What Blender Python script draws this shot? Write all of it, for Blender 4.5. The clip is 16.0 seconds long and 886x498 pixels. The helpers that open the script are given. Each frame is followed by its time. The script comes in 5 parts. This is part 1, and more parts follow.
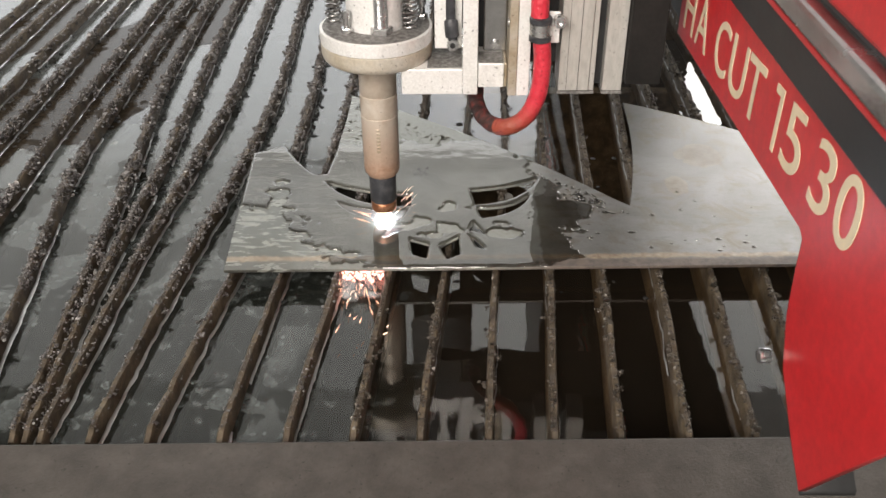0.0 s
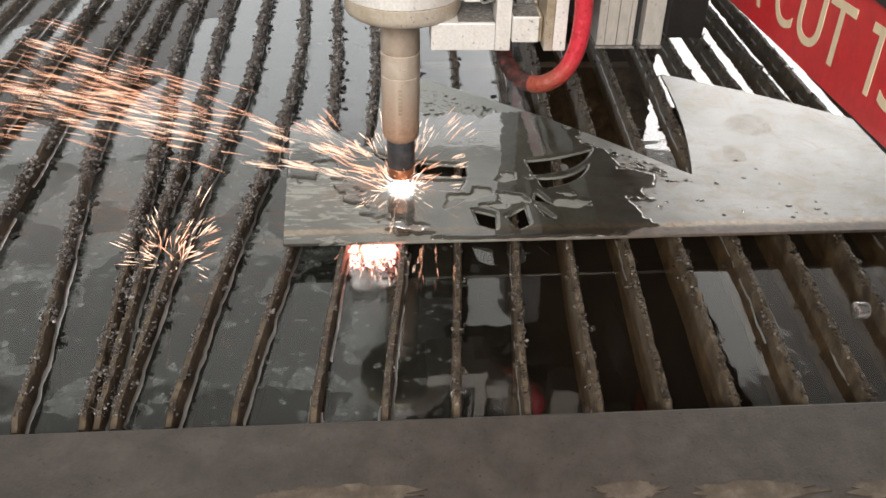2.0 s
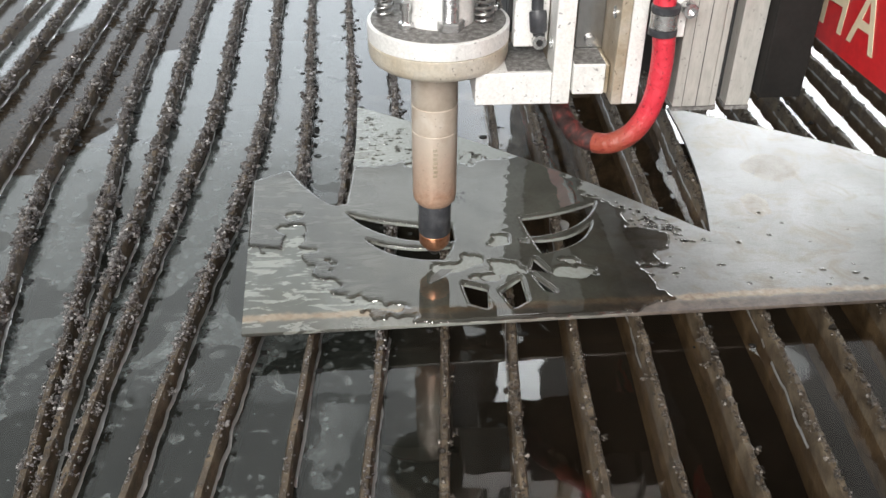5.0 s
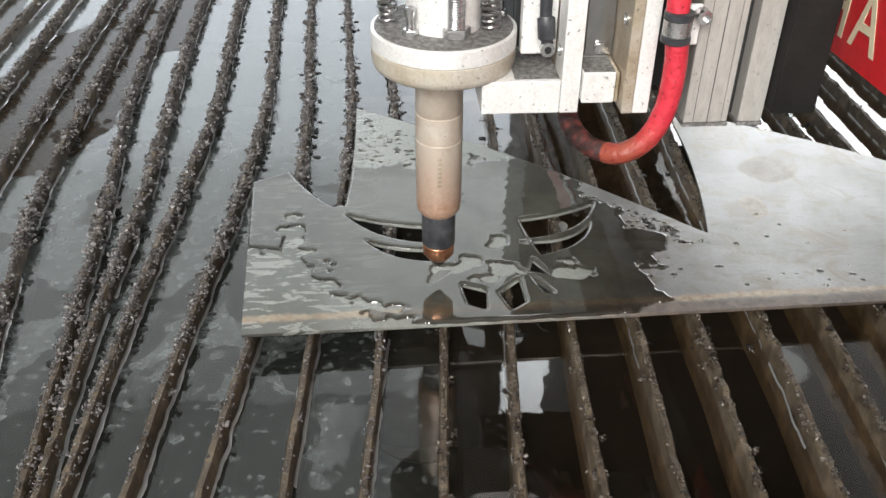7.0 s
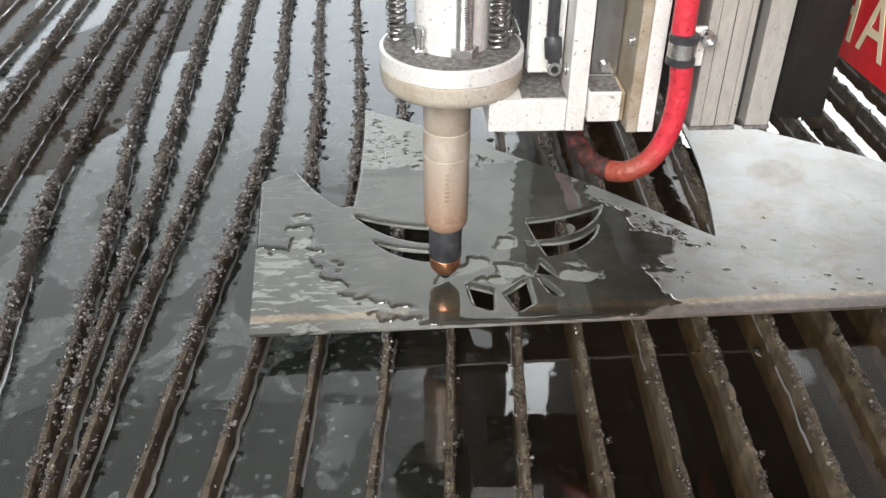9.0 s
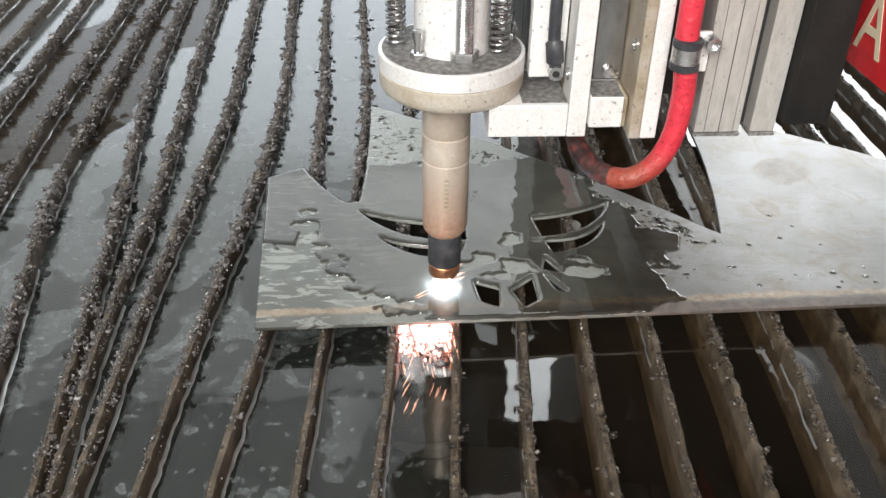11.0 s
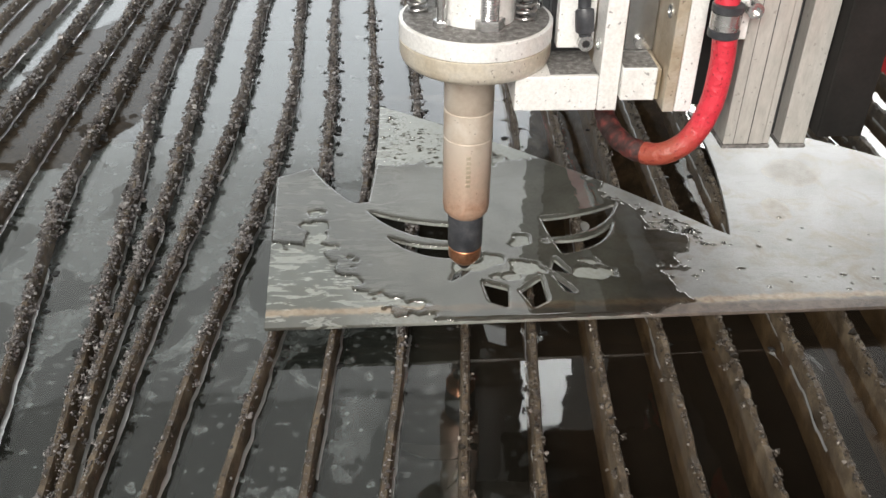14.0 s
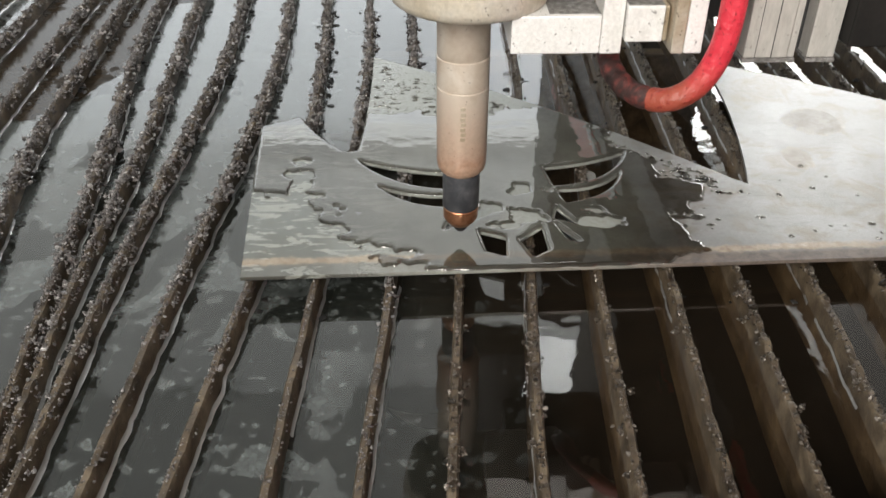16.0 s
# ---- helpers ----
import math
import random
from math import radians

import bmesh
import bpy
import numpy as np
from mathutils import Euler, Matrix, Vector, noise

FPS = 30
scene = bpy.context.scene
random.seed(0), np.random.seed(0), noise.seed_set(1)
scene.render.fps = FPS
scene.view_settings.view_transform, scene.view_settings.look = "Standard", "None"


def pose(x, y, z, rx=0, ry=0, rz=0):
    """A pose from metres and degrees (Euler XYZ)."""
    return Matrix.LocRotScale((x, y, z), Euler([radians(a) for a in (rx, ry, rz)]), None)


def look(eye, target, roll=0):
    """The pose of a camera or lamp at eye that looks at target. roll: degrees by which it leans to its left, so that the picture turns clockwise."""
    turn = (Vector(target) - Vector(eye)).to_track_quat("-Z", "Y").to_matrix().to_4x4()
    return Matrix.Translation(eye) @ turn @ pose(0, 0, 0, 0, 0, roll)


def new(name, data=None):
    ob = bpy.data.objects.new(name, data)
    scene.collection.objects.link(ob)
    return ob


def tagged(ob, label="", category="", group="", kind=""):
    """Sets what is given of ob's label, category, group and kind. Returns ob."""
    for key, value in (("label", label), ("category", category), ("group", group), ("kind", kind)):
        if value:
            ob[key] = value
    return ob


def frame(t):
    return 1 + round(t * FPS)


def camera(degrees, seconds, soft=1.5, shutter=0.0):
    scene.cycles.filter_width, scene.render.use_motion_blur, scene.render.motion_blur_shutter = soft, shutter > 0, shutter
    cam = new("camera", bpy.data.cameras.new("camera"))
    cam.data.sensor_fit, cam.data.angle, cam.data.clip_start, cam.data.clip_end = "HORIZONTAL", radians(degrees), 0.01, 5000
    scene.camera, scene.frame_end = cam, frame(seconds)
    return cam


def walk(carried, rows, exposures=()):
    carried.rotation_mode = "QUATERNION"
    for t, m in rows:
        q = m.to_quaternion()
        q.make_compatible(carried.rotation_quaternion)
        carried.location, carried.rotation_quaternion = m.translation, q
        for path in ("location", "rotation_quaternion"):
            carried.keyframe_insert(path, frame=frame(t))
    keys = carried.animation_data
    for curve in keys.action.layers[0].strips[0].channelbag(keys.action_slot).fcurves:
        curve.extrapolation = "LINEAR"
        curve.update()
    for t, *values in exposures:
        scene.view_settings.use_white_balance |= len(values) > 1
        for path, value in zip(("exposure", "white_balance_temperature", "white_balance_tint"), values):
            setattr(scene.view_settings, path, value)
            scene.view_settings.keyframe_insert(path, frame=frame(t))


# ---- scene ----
cam = camera(53.0, 16.0, soft=1.5, shutter=0.3)
PATH = [
    (0, (0.0396, 0.0853, 0.4763), (0.0229, 0.9084, -0.0912), -0.50),
    (0.5, (0.0191, 0.1053, 0.4481), (0.0204, 0.9401, -0.1024), 0.31),
    (1, (0.0036, 0.1195, 0.4441), (0.0187, 0.9482, -0.1154), -0.06),
    (1.5, (-0.0522, 0.1054, 0.4384), (0.0014, 0.9301, -0.1248), 0.81),
    (2, (-0.0764, 0.1069, 0.4337), (-0.0248, 0.9269, -0.1362), 1.37),
    (2.5, (-0.0589, 0.1472, 0.4409), (-0.0305, 0.9773, -0.1159), 1.70),
    (3, (-0.0620, 0.1976, 0.4388), (-0.0186, 1.0175, -0.1321), 0.98),
    (3.5, (-0.0569, 0.2223, 0.4291), (-0.0022, 1.0402, -0.1437), 0.96),
    (4, (-0.0622, 0.2312, 0.4273), (-0.0053, 1.0490, -0.1453), 0.58),
    (6.5, (-0.0600, 0.2289, 0.4277), (-0.0019, 1.0471, -0.1444), 0.34),
    (7, (-0.0619, 0.2285, 0.4289), (-0.0024, 1.0469, -0.1426), 0.49),
    (7.5, (-0.0617, 0.2272, 0.4292), (-0.0040, 1.0461, -0.1419), 0.49),
    (8, (-0.0619, 0.2265, 0.4324), (-0.0063, 1.0458, -0.1382), 0.53),
    (8.5, (-0.0619, 0.2264, 0.4320), (-0.0096, 1.0459, -0.1387), 0.51),
    (9, (-0.0626, 0.2272, 0.4309), (-0.0107, 1.0463, -0.1403), 0.58),
    (11.5, (-0.0659, 0.2236, 0.4287), (-0.0176, 1.0429, -0.1426), 0.88),
    (12, (-0.0661, 0.2239, 0.4293), (-0.0192, 1.0435, -0.1417), 0.84),
    (12.5, (-0.0657, 0.2237, 0.4298), (-0.0193, 1.0437, -0.1406), 0.78),
    (13, (-0.0667, 0.2243, 0.4292), (-0.0203, 1.0448, -0.1406), 0.87),
    (13.5, (-0.0659, 0.2288, 0.4258), (-0.0218, 1.0488, -0.1448), 0.73),
    (14, (-0.0678, 0.2242, 0.4283), (-0.0255, 1.0445, -0.1421), 0.71),
    (14.5, (-0.0679, 0.2253, 0.4283), (-0.0257, 1.0454, -0.1424), 0.79),
    (15, (-0.0658, 0.2256, 0.4269), (-0.0286, 1.0457, -0.1442), 0.61),
    (15.5, (-0.0661, 0.2353, 0.4002), (-0.0213, 1.0588, -0.1654), 1.27),
    (16, (-0.0528, 0.2488, 0.3685), (-0.0229, 1.0653, -0.2081), 0.25),
]
EXPOSURE = [
    (0.0, -0.24, 6870, 13), (0.5, -0.16, 6770, 12), (1.0, -0.18, 6670, 12), (1.5, -0.28, 6770, 12), (2.0, -0.42, 6870, 13), (2.5, -0.05, 6670, 12),
    (3.0, -0.08, 6470, 11), (3.5, 0.0, 6370, 10), (9.0, -0.04, 6370, 10), (12.0, -0.04, 6370, 10), (13.0, -0.05, 6480, 10), (14.5, -0.10, 6600, 10), (16.0, -0.15, 6640, 10),
]
walk(cam, [(t, look(eye, target, roll)) for t, eye, target, roll in PATH], EXPOSURE)

# tip of the torch: seconds, x, y, z
TORCH = [
    (0, -0.0324, 0.8224, 0.0064),
    (0.5, -0.0279, 0.8265, 0.0052),
    (1, -0.0286, 0.8148, 0.0055),
    (1.5, -0.0398, 0.8104, 0.0056),
    (2, -0.0717, 0.8286, 0.0064),
    (2.5, -0.0816, 0.8547, 0.0045),
    (3, -0.0642, 0.8384, 0.0059),
    (3.5, -0.0302, 0.8291, 0.0060),
    (4, -0.0288, 0.8275, 0.0071),
    (6.5, -0.0237, 0.7970, 0.0220),
    (7, -0.0242, 0.7959, 0.0186),
    (7.5, -0.0239, 0.7963, 0.0141),
    (8, -0.0242, 0.7965, 0.0107),
    (8.5, -0.0244, 0.7962, 0.0071),
    (9, -0.0247, 0.7961, 0.0074),
    (11.5, -0.0315, 0.7808, 0.0068),
    (12, -0.0267, 0.8007, 0.0059),
    (12.5, -0.0223, 0.7981, 0.0064),
    (13, -0.0224, 0.7984, 0.0259),
    (13.5, -0.0236, 0.7826, 0.0334),
    (14, -0.0236, 0.7676, 0.0336),
    (14.5, -0.0234, 0.7685, 0.0292),
    (15, -0.0230, 0.7683, 0.0256),
    (15.5, -0.0226, 0.7721, 0.0184),
    (16, -0.0213, 0.7743, 0.0141),
]

# ---------------------------------------------------------------- light
world = bpy.data.worlds.new("overcast")
scene.world = world
world.use_nodes = True
wn, wl = world.node_tree.nodes, world.node_tree.links
sky = wn.new("ShaderNodeTexSky")
sky.sky_type, sky.sun_disc = "NISHITA", False
sky.sun_elevation, sky.sun_rotation, sky.air_density, sky.dust_density = radians(50), radians(60), 1.0, 4.0
wl.new(sky.outputs[0], wn["Background"].inputs[0])
wn["Background"].inputs[1].default_value = 0.1


def area_lamp(name, eye, target, sx, sy, watts, colour):
    data = bpy.data.lights.new(name, "AREA")
    data.shape, data.size, data.size_y, data.energy, data.color = "RECTANGLE", sx, sy, watts, colour
    ob = new(name, data)
    ob.matrix_world = look(eye, target)
    return ob


# daylight of the roof glazing and of the windows in the end walls
area_lamp("roof_light", (-0.5, 2.5, 4.2), (-0.5, 2.5, 0), 5.0, 5.0, 50, (0.96, 1.0, 1.0))
area_lamp("far_roof_light", (-1.4, 6.9, 4.22), (-1.4, 6.9, 0), 9.0, 3.7, 125, (0.95, 1.0, 1.0))
area_lamp("clerestory_light", (-1.9, 8.8, 3.1), (-1.9, 0.0, 2.4), 7.6, 2.2, 150, (0.94, 0.99, 1.0))
# small extra lamp, added to give the channel water its bright reflected patch
area_lamp("channel_reflection_light", (1.0, 5.05, 4.17), (1.0, 5.05, 0), 0.9, 0.9, 10, (0.97, 1.0, 1.0))
area_lamp("north_window_light", (4.1, 8.7, 3.0), (0.4, 1.0, 0.0), 3.4, 2.6, 240, (0.97, 0.99, 1.0))
area_lamp("south_window_light", (-1.1, -2.6, 2.2), (0.0, 0.8, 0.1), 2.6, 1.6, 310, (1.0, 0.97, 0.92))


# ---------------------------------------------------------------- materials
class Mat:
    """A node material with a few helpers."""

    def __init__(self, name, rough=0.5, metal=0.0):
        self.m = bpy.data.materials.new(name)
        self.m.use_nodes = True
        self.n, self.l = self.m.node_tree.nodes, self.m.node_tree.links
        self.b = self.n["Principled BSDF"]
        self.b.inputs["Roughness"].default_value, self.b.inputs["Metallic"].default_value = rough, metal
        self.co = self.n.new("ShaderNodeTexCoord").outputs["Object"]

    def noise(self, scale, detail=6, rough=0.6, distort=0.0, stretch=None):
        t = self.n.new("ShaderNodeTexNoise")
        t.inputs["Scale"].default_value, t.inputs["Detail"].default_value = scale, detail
        t.inputs["Roughness"].default_value, t.inputs["Distortion"].default_value = rough, distort
        src = self.co
        if stretch:
            mp = self.n.new("ShaderNodeMapping")
            mp.inputs["Scale"].default_value = stretch
            self.l.new(self.co, mp.inputs[0])
            src = mp.outputs[0]
        self.l.new(src, t.inputs["Vector"])
        return t.outputs["Fac"]

    def flakes(self, scale, wobble=0.4, share=0.35):
        """Separate irregular flakes of many sizes: 1 inside, 0 outside."""
        warp = self.n.new("ShaderNodeTexNoise")
        warp.inputs["Scale"].default_value, warp.inputs["Detail"].default_value = scale * 1.6, 3
        self.l.new(self.co, warp.inputs["Vector"])
        add = self.n.new("ShaderNodeVectorMath")
        add.operation = "MULTIPLY_ADD"
        self.l.new(warp.outputs["Color"], add.inputs[0])
        add.inputs[1].default_value = (wobble / scale,) * 3
        self.l.new(self.co, add.inputs[2])
        v = self.n.new("ShaderNodeTexVoronoi")
        v.voronoi_dimensions = "2D"
        v.inputs["Scale"].default_value = scale
        self.l.new(add.outputs[0], v.inputs["Vector"])
        size = self.math("MULTIPLY", self.math("SUBTRACT", v.outputs["Color"], 1.0 - share), 0.42 / share)
        return self.ramp(self.math("MULTIPLY_ADD", self.math("SUBTRACT", size, v.outputs["Distance"]), 14.0, 0.5), (0.0, 0.0), (1.0, 1.0))

    def ramp(self, fac, *stops):
        r = self.n.new("ShaderNodeValToRGB")
        while len(r.color_ramp.elements) < len(stops):
            r.color_ramp.elements.new(0.5)
        for e, (p, c) in zip(r.color_ramp.elements, stops):
            e.position = p
            e.color = (*c, 1) if isinstance(c, tuple) else (c, c, c, 1)
        self.l.new(fac, r.inputs[0])
        return r.outputs[0]

    def mix(self, fac, a, b, kind="MIX"):
        x = self.n.new("ShaderNodeMix")
        x.data_type, x.blend_type = "RGBA", kind
        for sock, v in ((x.inputs[0], fac), (x.inputs[6], a), (x.inputs[7], b)):
            self.put(sock, v)
        return x.outputs[2]

    def math(self, op, a, b=0.0, c=0.0):
        x = self.n.new("ShaderNodeMath")
        x.operation = op
        for sock, v in zip(x.inputs, (a, b, c)):
            self.put(sock, v)
        return x.outputs[0]

    def xyz(self):
        s = self.n.new("ShaderNodeSeparateXYZ")
        self.l.new(self.co, s.inputs[0])
        return s.outputs

    def put(self, sock, v):
        if isinstance(v, bpy.types.NodeSocket):
            self.l.new(v, sock)
        elif isinstance(v, tuple):
            sock.default_value = (*v, 1)
        else:
            sock.default_value = v

    def set(self, **kw):
        for k, v in kw.items():
            self.put(self.b.inputs[k.replace("_", " ")], v)
        return self

    def bump(self, fac, strength=0.3, dist=0.001):
        u = self.n.new("ShaderNodeBump")
        u.inputs["Strength"].default_value, u.inputs["Distance"].default_value = strength, dist
        self.put(u.inputs["Height"], fac)
        self.l.new(u.outputs[0], self.b.inputs["Normal"])
        return self


def worn(name, dark, mid, light, rough, metal=0.0, scale=30, fine=400, bump=0.25, stretch=None, specks=0.0):
    """Two scales of variation of one surface, and dark specks of dust."""
    m = Mat(name, rough, metal)
    big = m.noise(scale, 5, 0.6, 0.3, stretch)
    small = m.noise(fine, 4, 0.7, 0, stretch)
    base = m.ramp(big, (0.3, dark), (0.5, mid), (0.7, light))
    tone = m.ramp(small, (0.3, 0.72), (0.7, 1.0))
    col = m.mix(0.8, base, tone, "MULTIPLY")
    if specks:
        dots = m.ramp(m.noise(330, 2, 0.5), (0.68, 0.0), (0.72, specks))
        smear = m.math("MULTIPLY", m.ramp(m.noise(70, 5, 0.7, 0.4, (1, 1, 0.35)), (0.55, 0.0), (0.75, 1.0)), specks * 0.45)
        col = m.mix(smear, m.mix(dots, col, tuple(c * 0.22 for c in dark)), tuple(c * 0.6 for c in dark))
    m.set(Base_Color=col)
    m.set(Roughness=m.math("MULTIPLY_ADD", big, 0.3, rough - 0.15))
    m.bump(small, bump, 0.0006)
    return m.m


def plain(name, colour, rough, metal=0.0):
    m = Mat(name, rough, metal)
    v = m.noise(120, 3)
    m.set(Base_Color=m.mix(1.0, colour, m.ramp(v, (0.3, 0.88), (0.7, 1.0)), "MULTIPLY"))
    return m.m


def slag_material(name, tones, rough, metal):
    m = Mat(name, rough, metal)
    geo = m.n.new("ShaderNodeNewGeometry")
    m.set(Base_Color=m.ramp(geo.outputs["Random Per Island"], *zip((0.0, 0.45, 0.85, 1.0), tones)))
    m.bump(m.noise(900, 3), 0.5, 0.0006)
    return m.m


def blobs(m, spots, edge, strength=1.0):
    """A mask of soft ellipses (x, y, rx, ry), roughened at the edge: above 0 is inside."""
    x, y, _ = m.xyz()
    total = None
    for cx, cy, rx, ry in spots:
        dx = m.math("DIVIDE", m.math("SUBTRACT", x, cx), rx)
        dy = m.math("DIVIDE", m.math("SUBTRACT", y, cy), ry)
        d = m.math("SUBTRACT", 1.0, m.math("ADD", m.math("MULTIPLY", dx, dx), m.math("MULTIPLY", dy, dy)))
        total = d if total is None else m.math("MAXIMUM", total, d)
    n = m.math("MULTIPLY", m.math("SUBTRACT", m.noise(edge, 4, 0.55, 0.4), 0.5), 3.2 * strength)
    return m.math("ADD", total, n)


def step(m, v, soft):
    return m.ramp(m.math("MULTIPLY_ADD", v, 0.5 / soft, 0.5), (0.0, 0.0), (1.0, 1.0))


def plate_material():
    m = Mat("wet_steel_plate", 0.4, 0.35)
    x, y, _ = m.xyz()
    big = m.noise(14, 5, 0.6, 0.3)
    fine = m.noise(420, 5, 0.7)
    dashes = m.ramp(m.noise(120, 3, 0.6, 0.2, (0.35, 1.6, 1)), (0.60, 0.0), (0.66, 1.0))
    dry = m.ramp(big, (0.3, (0.185, 0.18, 0.168)), (0.52, (0.235, 0.23, 0.22)), (0.75, (0.29, 0.287, 0.28)))
    cloud = m.ramp(m.noise(26, 6, 0.68, 0.8), (0.50, 0.0), (0.66, 0.85))
    dry = m.mix(cloud, dry, (0.185, 0.155, 0.120))
    dry = m.mix(0.5, dry, m.ramp(fine, (0.3, 0.75), (0.7, 1.05)), "MULTIPLY")
    # rust along the sheared front edge
    band = m.math("SUBTRACT", 1.0, m.math("MULTIPLY", m.math("ABSOLUTE", m.math("SUBTRACT", m.math("MULTIPLY_ADD", x, -0.022, y), 0.7575)), 150.0))
    rust = m.math("MULTIPLY", m.ramp(m.math("ADD", band, m.math("MULTIPLY", m.math("SUBTRACT", m.noise(60, 6, 0.7), 0.5), 2.2)), (0.2, 0.0), (0.75, 0.75)), 1.0)
    rustc = m.ramp(m.noise(160, 4), (0.3, (0.22, 0.135, 0.072)), (0.7, (0.46, 0.38, 0.28)))
    stain = step(m, blobs(m, [(0.306, 0.955, 0.024, 0.026), (0.268, 0.890, 0.012, 0.020), (0.283, 0.955, 0.006, 0.010)], 60, 0.5), 0.12)
    dry = m.mix(m.math("MULTIPLY", dashes, 0.25), dry, (0.12, 0.118, 0.11))
    damp = m.math("MULTIPLY", m.ramp(m.noise(75, 4, 0.65, 0.5, (0.45, 1.5, 1)), (0.43, 0.0), (0.48, 1.0)), m.ramp(m.math("MULTIPLY_ADD", x, -4.0, 0.1), (0.3, 0.0), (0.6, 1.0)))
    dry = m.mix(m.math("MULTIPLY", damp, 0.8), dry, (0.105, 0.110, 0.097))
    # pale crust left where the water has dried away round the cuts
    crust = m.math("MULTIPLY", m.math("SUBTRACT", 1.0, damp), m.ramp(m.math("MULTIPLY_ADD", x, -9.0, 1.25), (0.0, 0.0), (0.5, 1.0)))
    crust = m.math("MULTIPLY", crust, m.ramp(m.noise(300, 4, 0.75), (0.35, 0.45), (0.6, 1.0)))
    col = m.mix(crust, dry, (0.265, 0.28, 0.252))
    strip = m.math("MULTIPLY", m.ramp(m.math("MULTIPLY_ADD", m.math("MULTIPLY_ADD", x, -0.022, y), -45.0, 34.35), (0.2, 0.0), (0.6, 1.0)), m.ramp(m.math("ADD", m.math("MULTIPLY_ADD", x, 2.0, 0.25), m.math("MULTIPLY", m.noise(45, 5, 0.65, 0.3, (0.4, 1.3, 1)), 0.6)), (0.45, 0.15), (0.8, 0.75)))
    col = m.mix(strip, col, m.ramp(m.noise(95, 5, 0.7, 0.4), (0.35, (0.045, 0.028, 0.020)), (0.62, (0.15, 0.105, 0.08))))
    col = m.mix(m.math("MULTIPLY", rust, 0.95), col, rustc)
    col = m.mix(m.math("MULTIPLY", stain, 0.8), col, m.ramp(m.noise(110, 5, 0.7), (0.35, (0.19, 0.155, 0.11)), (0.6, (0.33, 0.29, 0.235))))
    m.set(Base_Color=col, Roughness=m.math("SUBTRACT", m.math("MULTIPLY_ADD", fine, 0.18, m.math("MULTIPLY_ADD", strip, 0.2, 0.23)), m.math("MULTIPLY", damp, 0.15)))
    m.set(Metallic=m.math("MULTIPLY_ADD", m.math("MAXIMUM", m.math("MAXIMUM", strip, crust), m.math("MAXIMUM", rust, m.math("MULTIPLY", stain, 0.8))), -0.58, 0.58))
    m.bump(fine, 0.12, 0.0022)
    return m.m


def puddle_material():
    """A clear film of water that darkens the steel below it."""
    m = Mat("standing_water", 0.02)
    m.bump(m.noise(60, 2, 0.5), 0.06, 0.002)
    normal = m.b.inputs["Normal"].links[0].from_socket
    clear = m.n.new("ShaderNodeBsdfTransparent")
    m.put(clear.inputs[0], m.ramp(m.noise(30, 4), (0.3, (0.335, 0.32, 0.30)), (0.7, (0.46, 0.445, 0.42))))
    gloss = m.n.new("ShaderNodeBsdfGlossy")
    gloss.inputs["Roughness"].default_value = 0.02
    fres = m.n.new("ShaderNodeFresnel")
    fres.inputs["IOR"].default_value = 1.78
    m.l.new(normal, gloss.inputs["Normal"])
    m.l.new(normal, fres.inputs["Normal"])
    m.l.new(fres.outputs[0], gloss.inputs["Color"])
    both = m.n.new("ShaderNodeAddShader")
    m.l.new(clear.outputs[0], both.inputs[0])
    m.l.new(gloss.outputs[0], both.inputs[1])
    m.l.new(both.outputs[0], m.n["Material Output"].inputs[0])
    return m.m


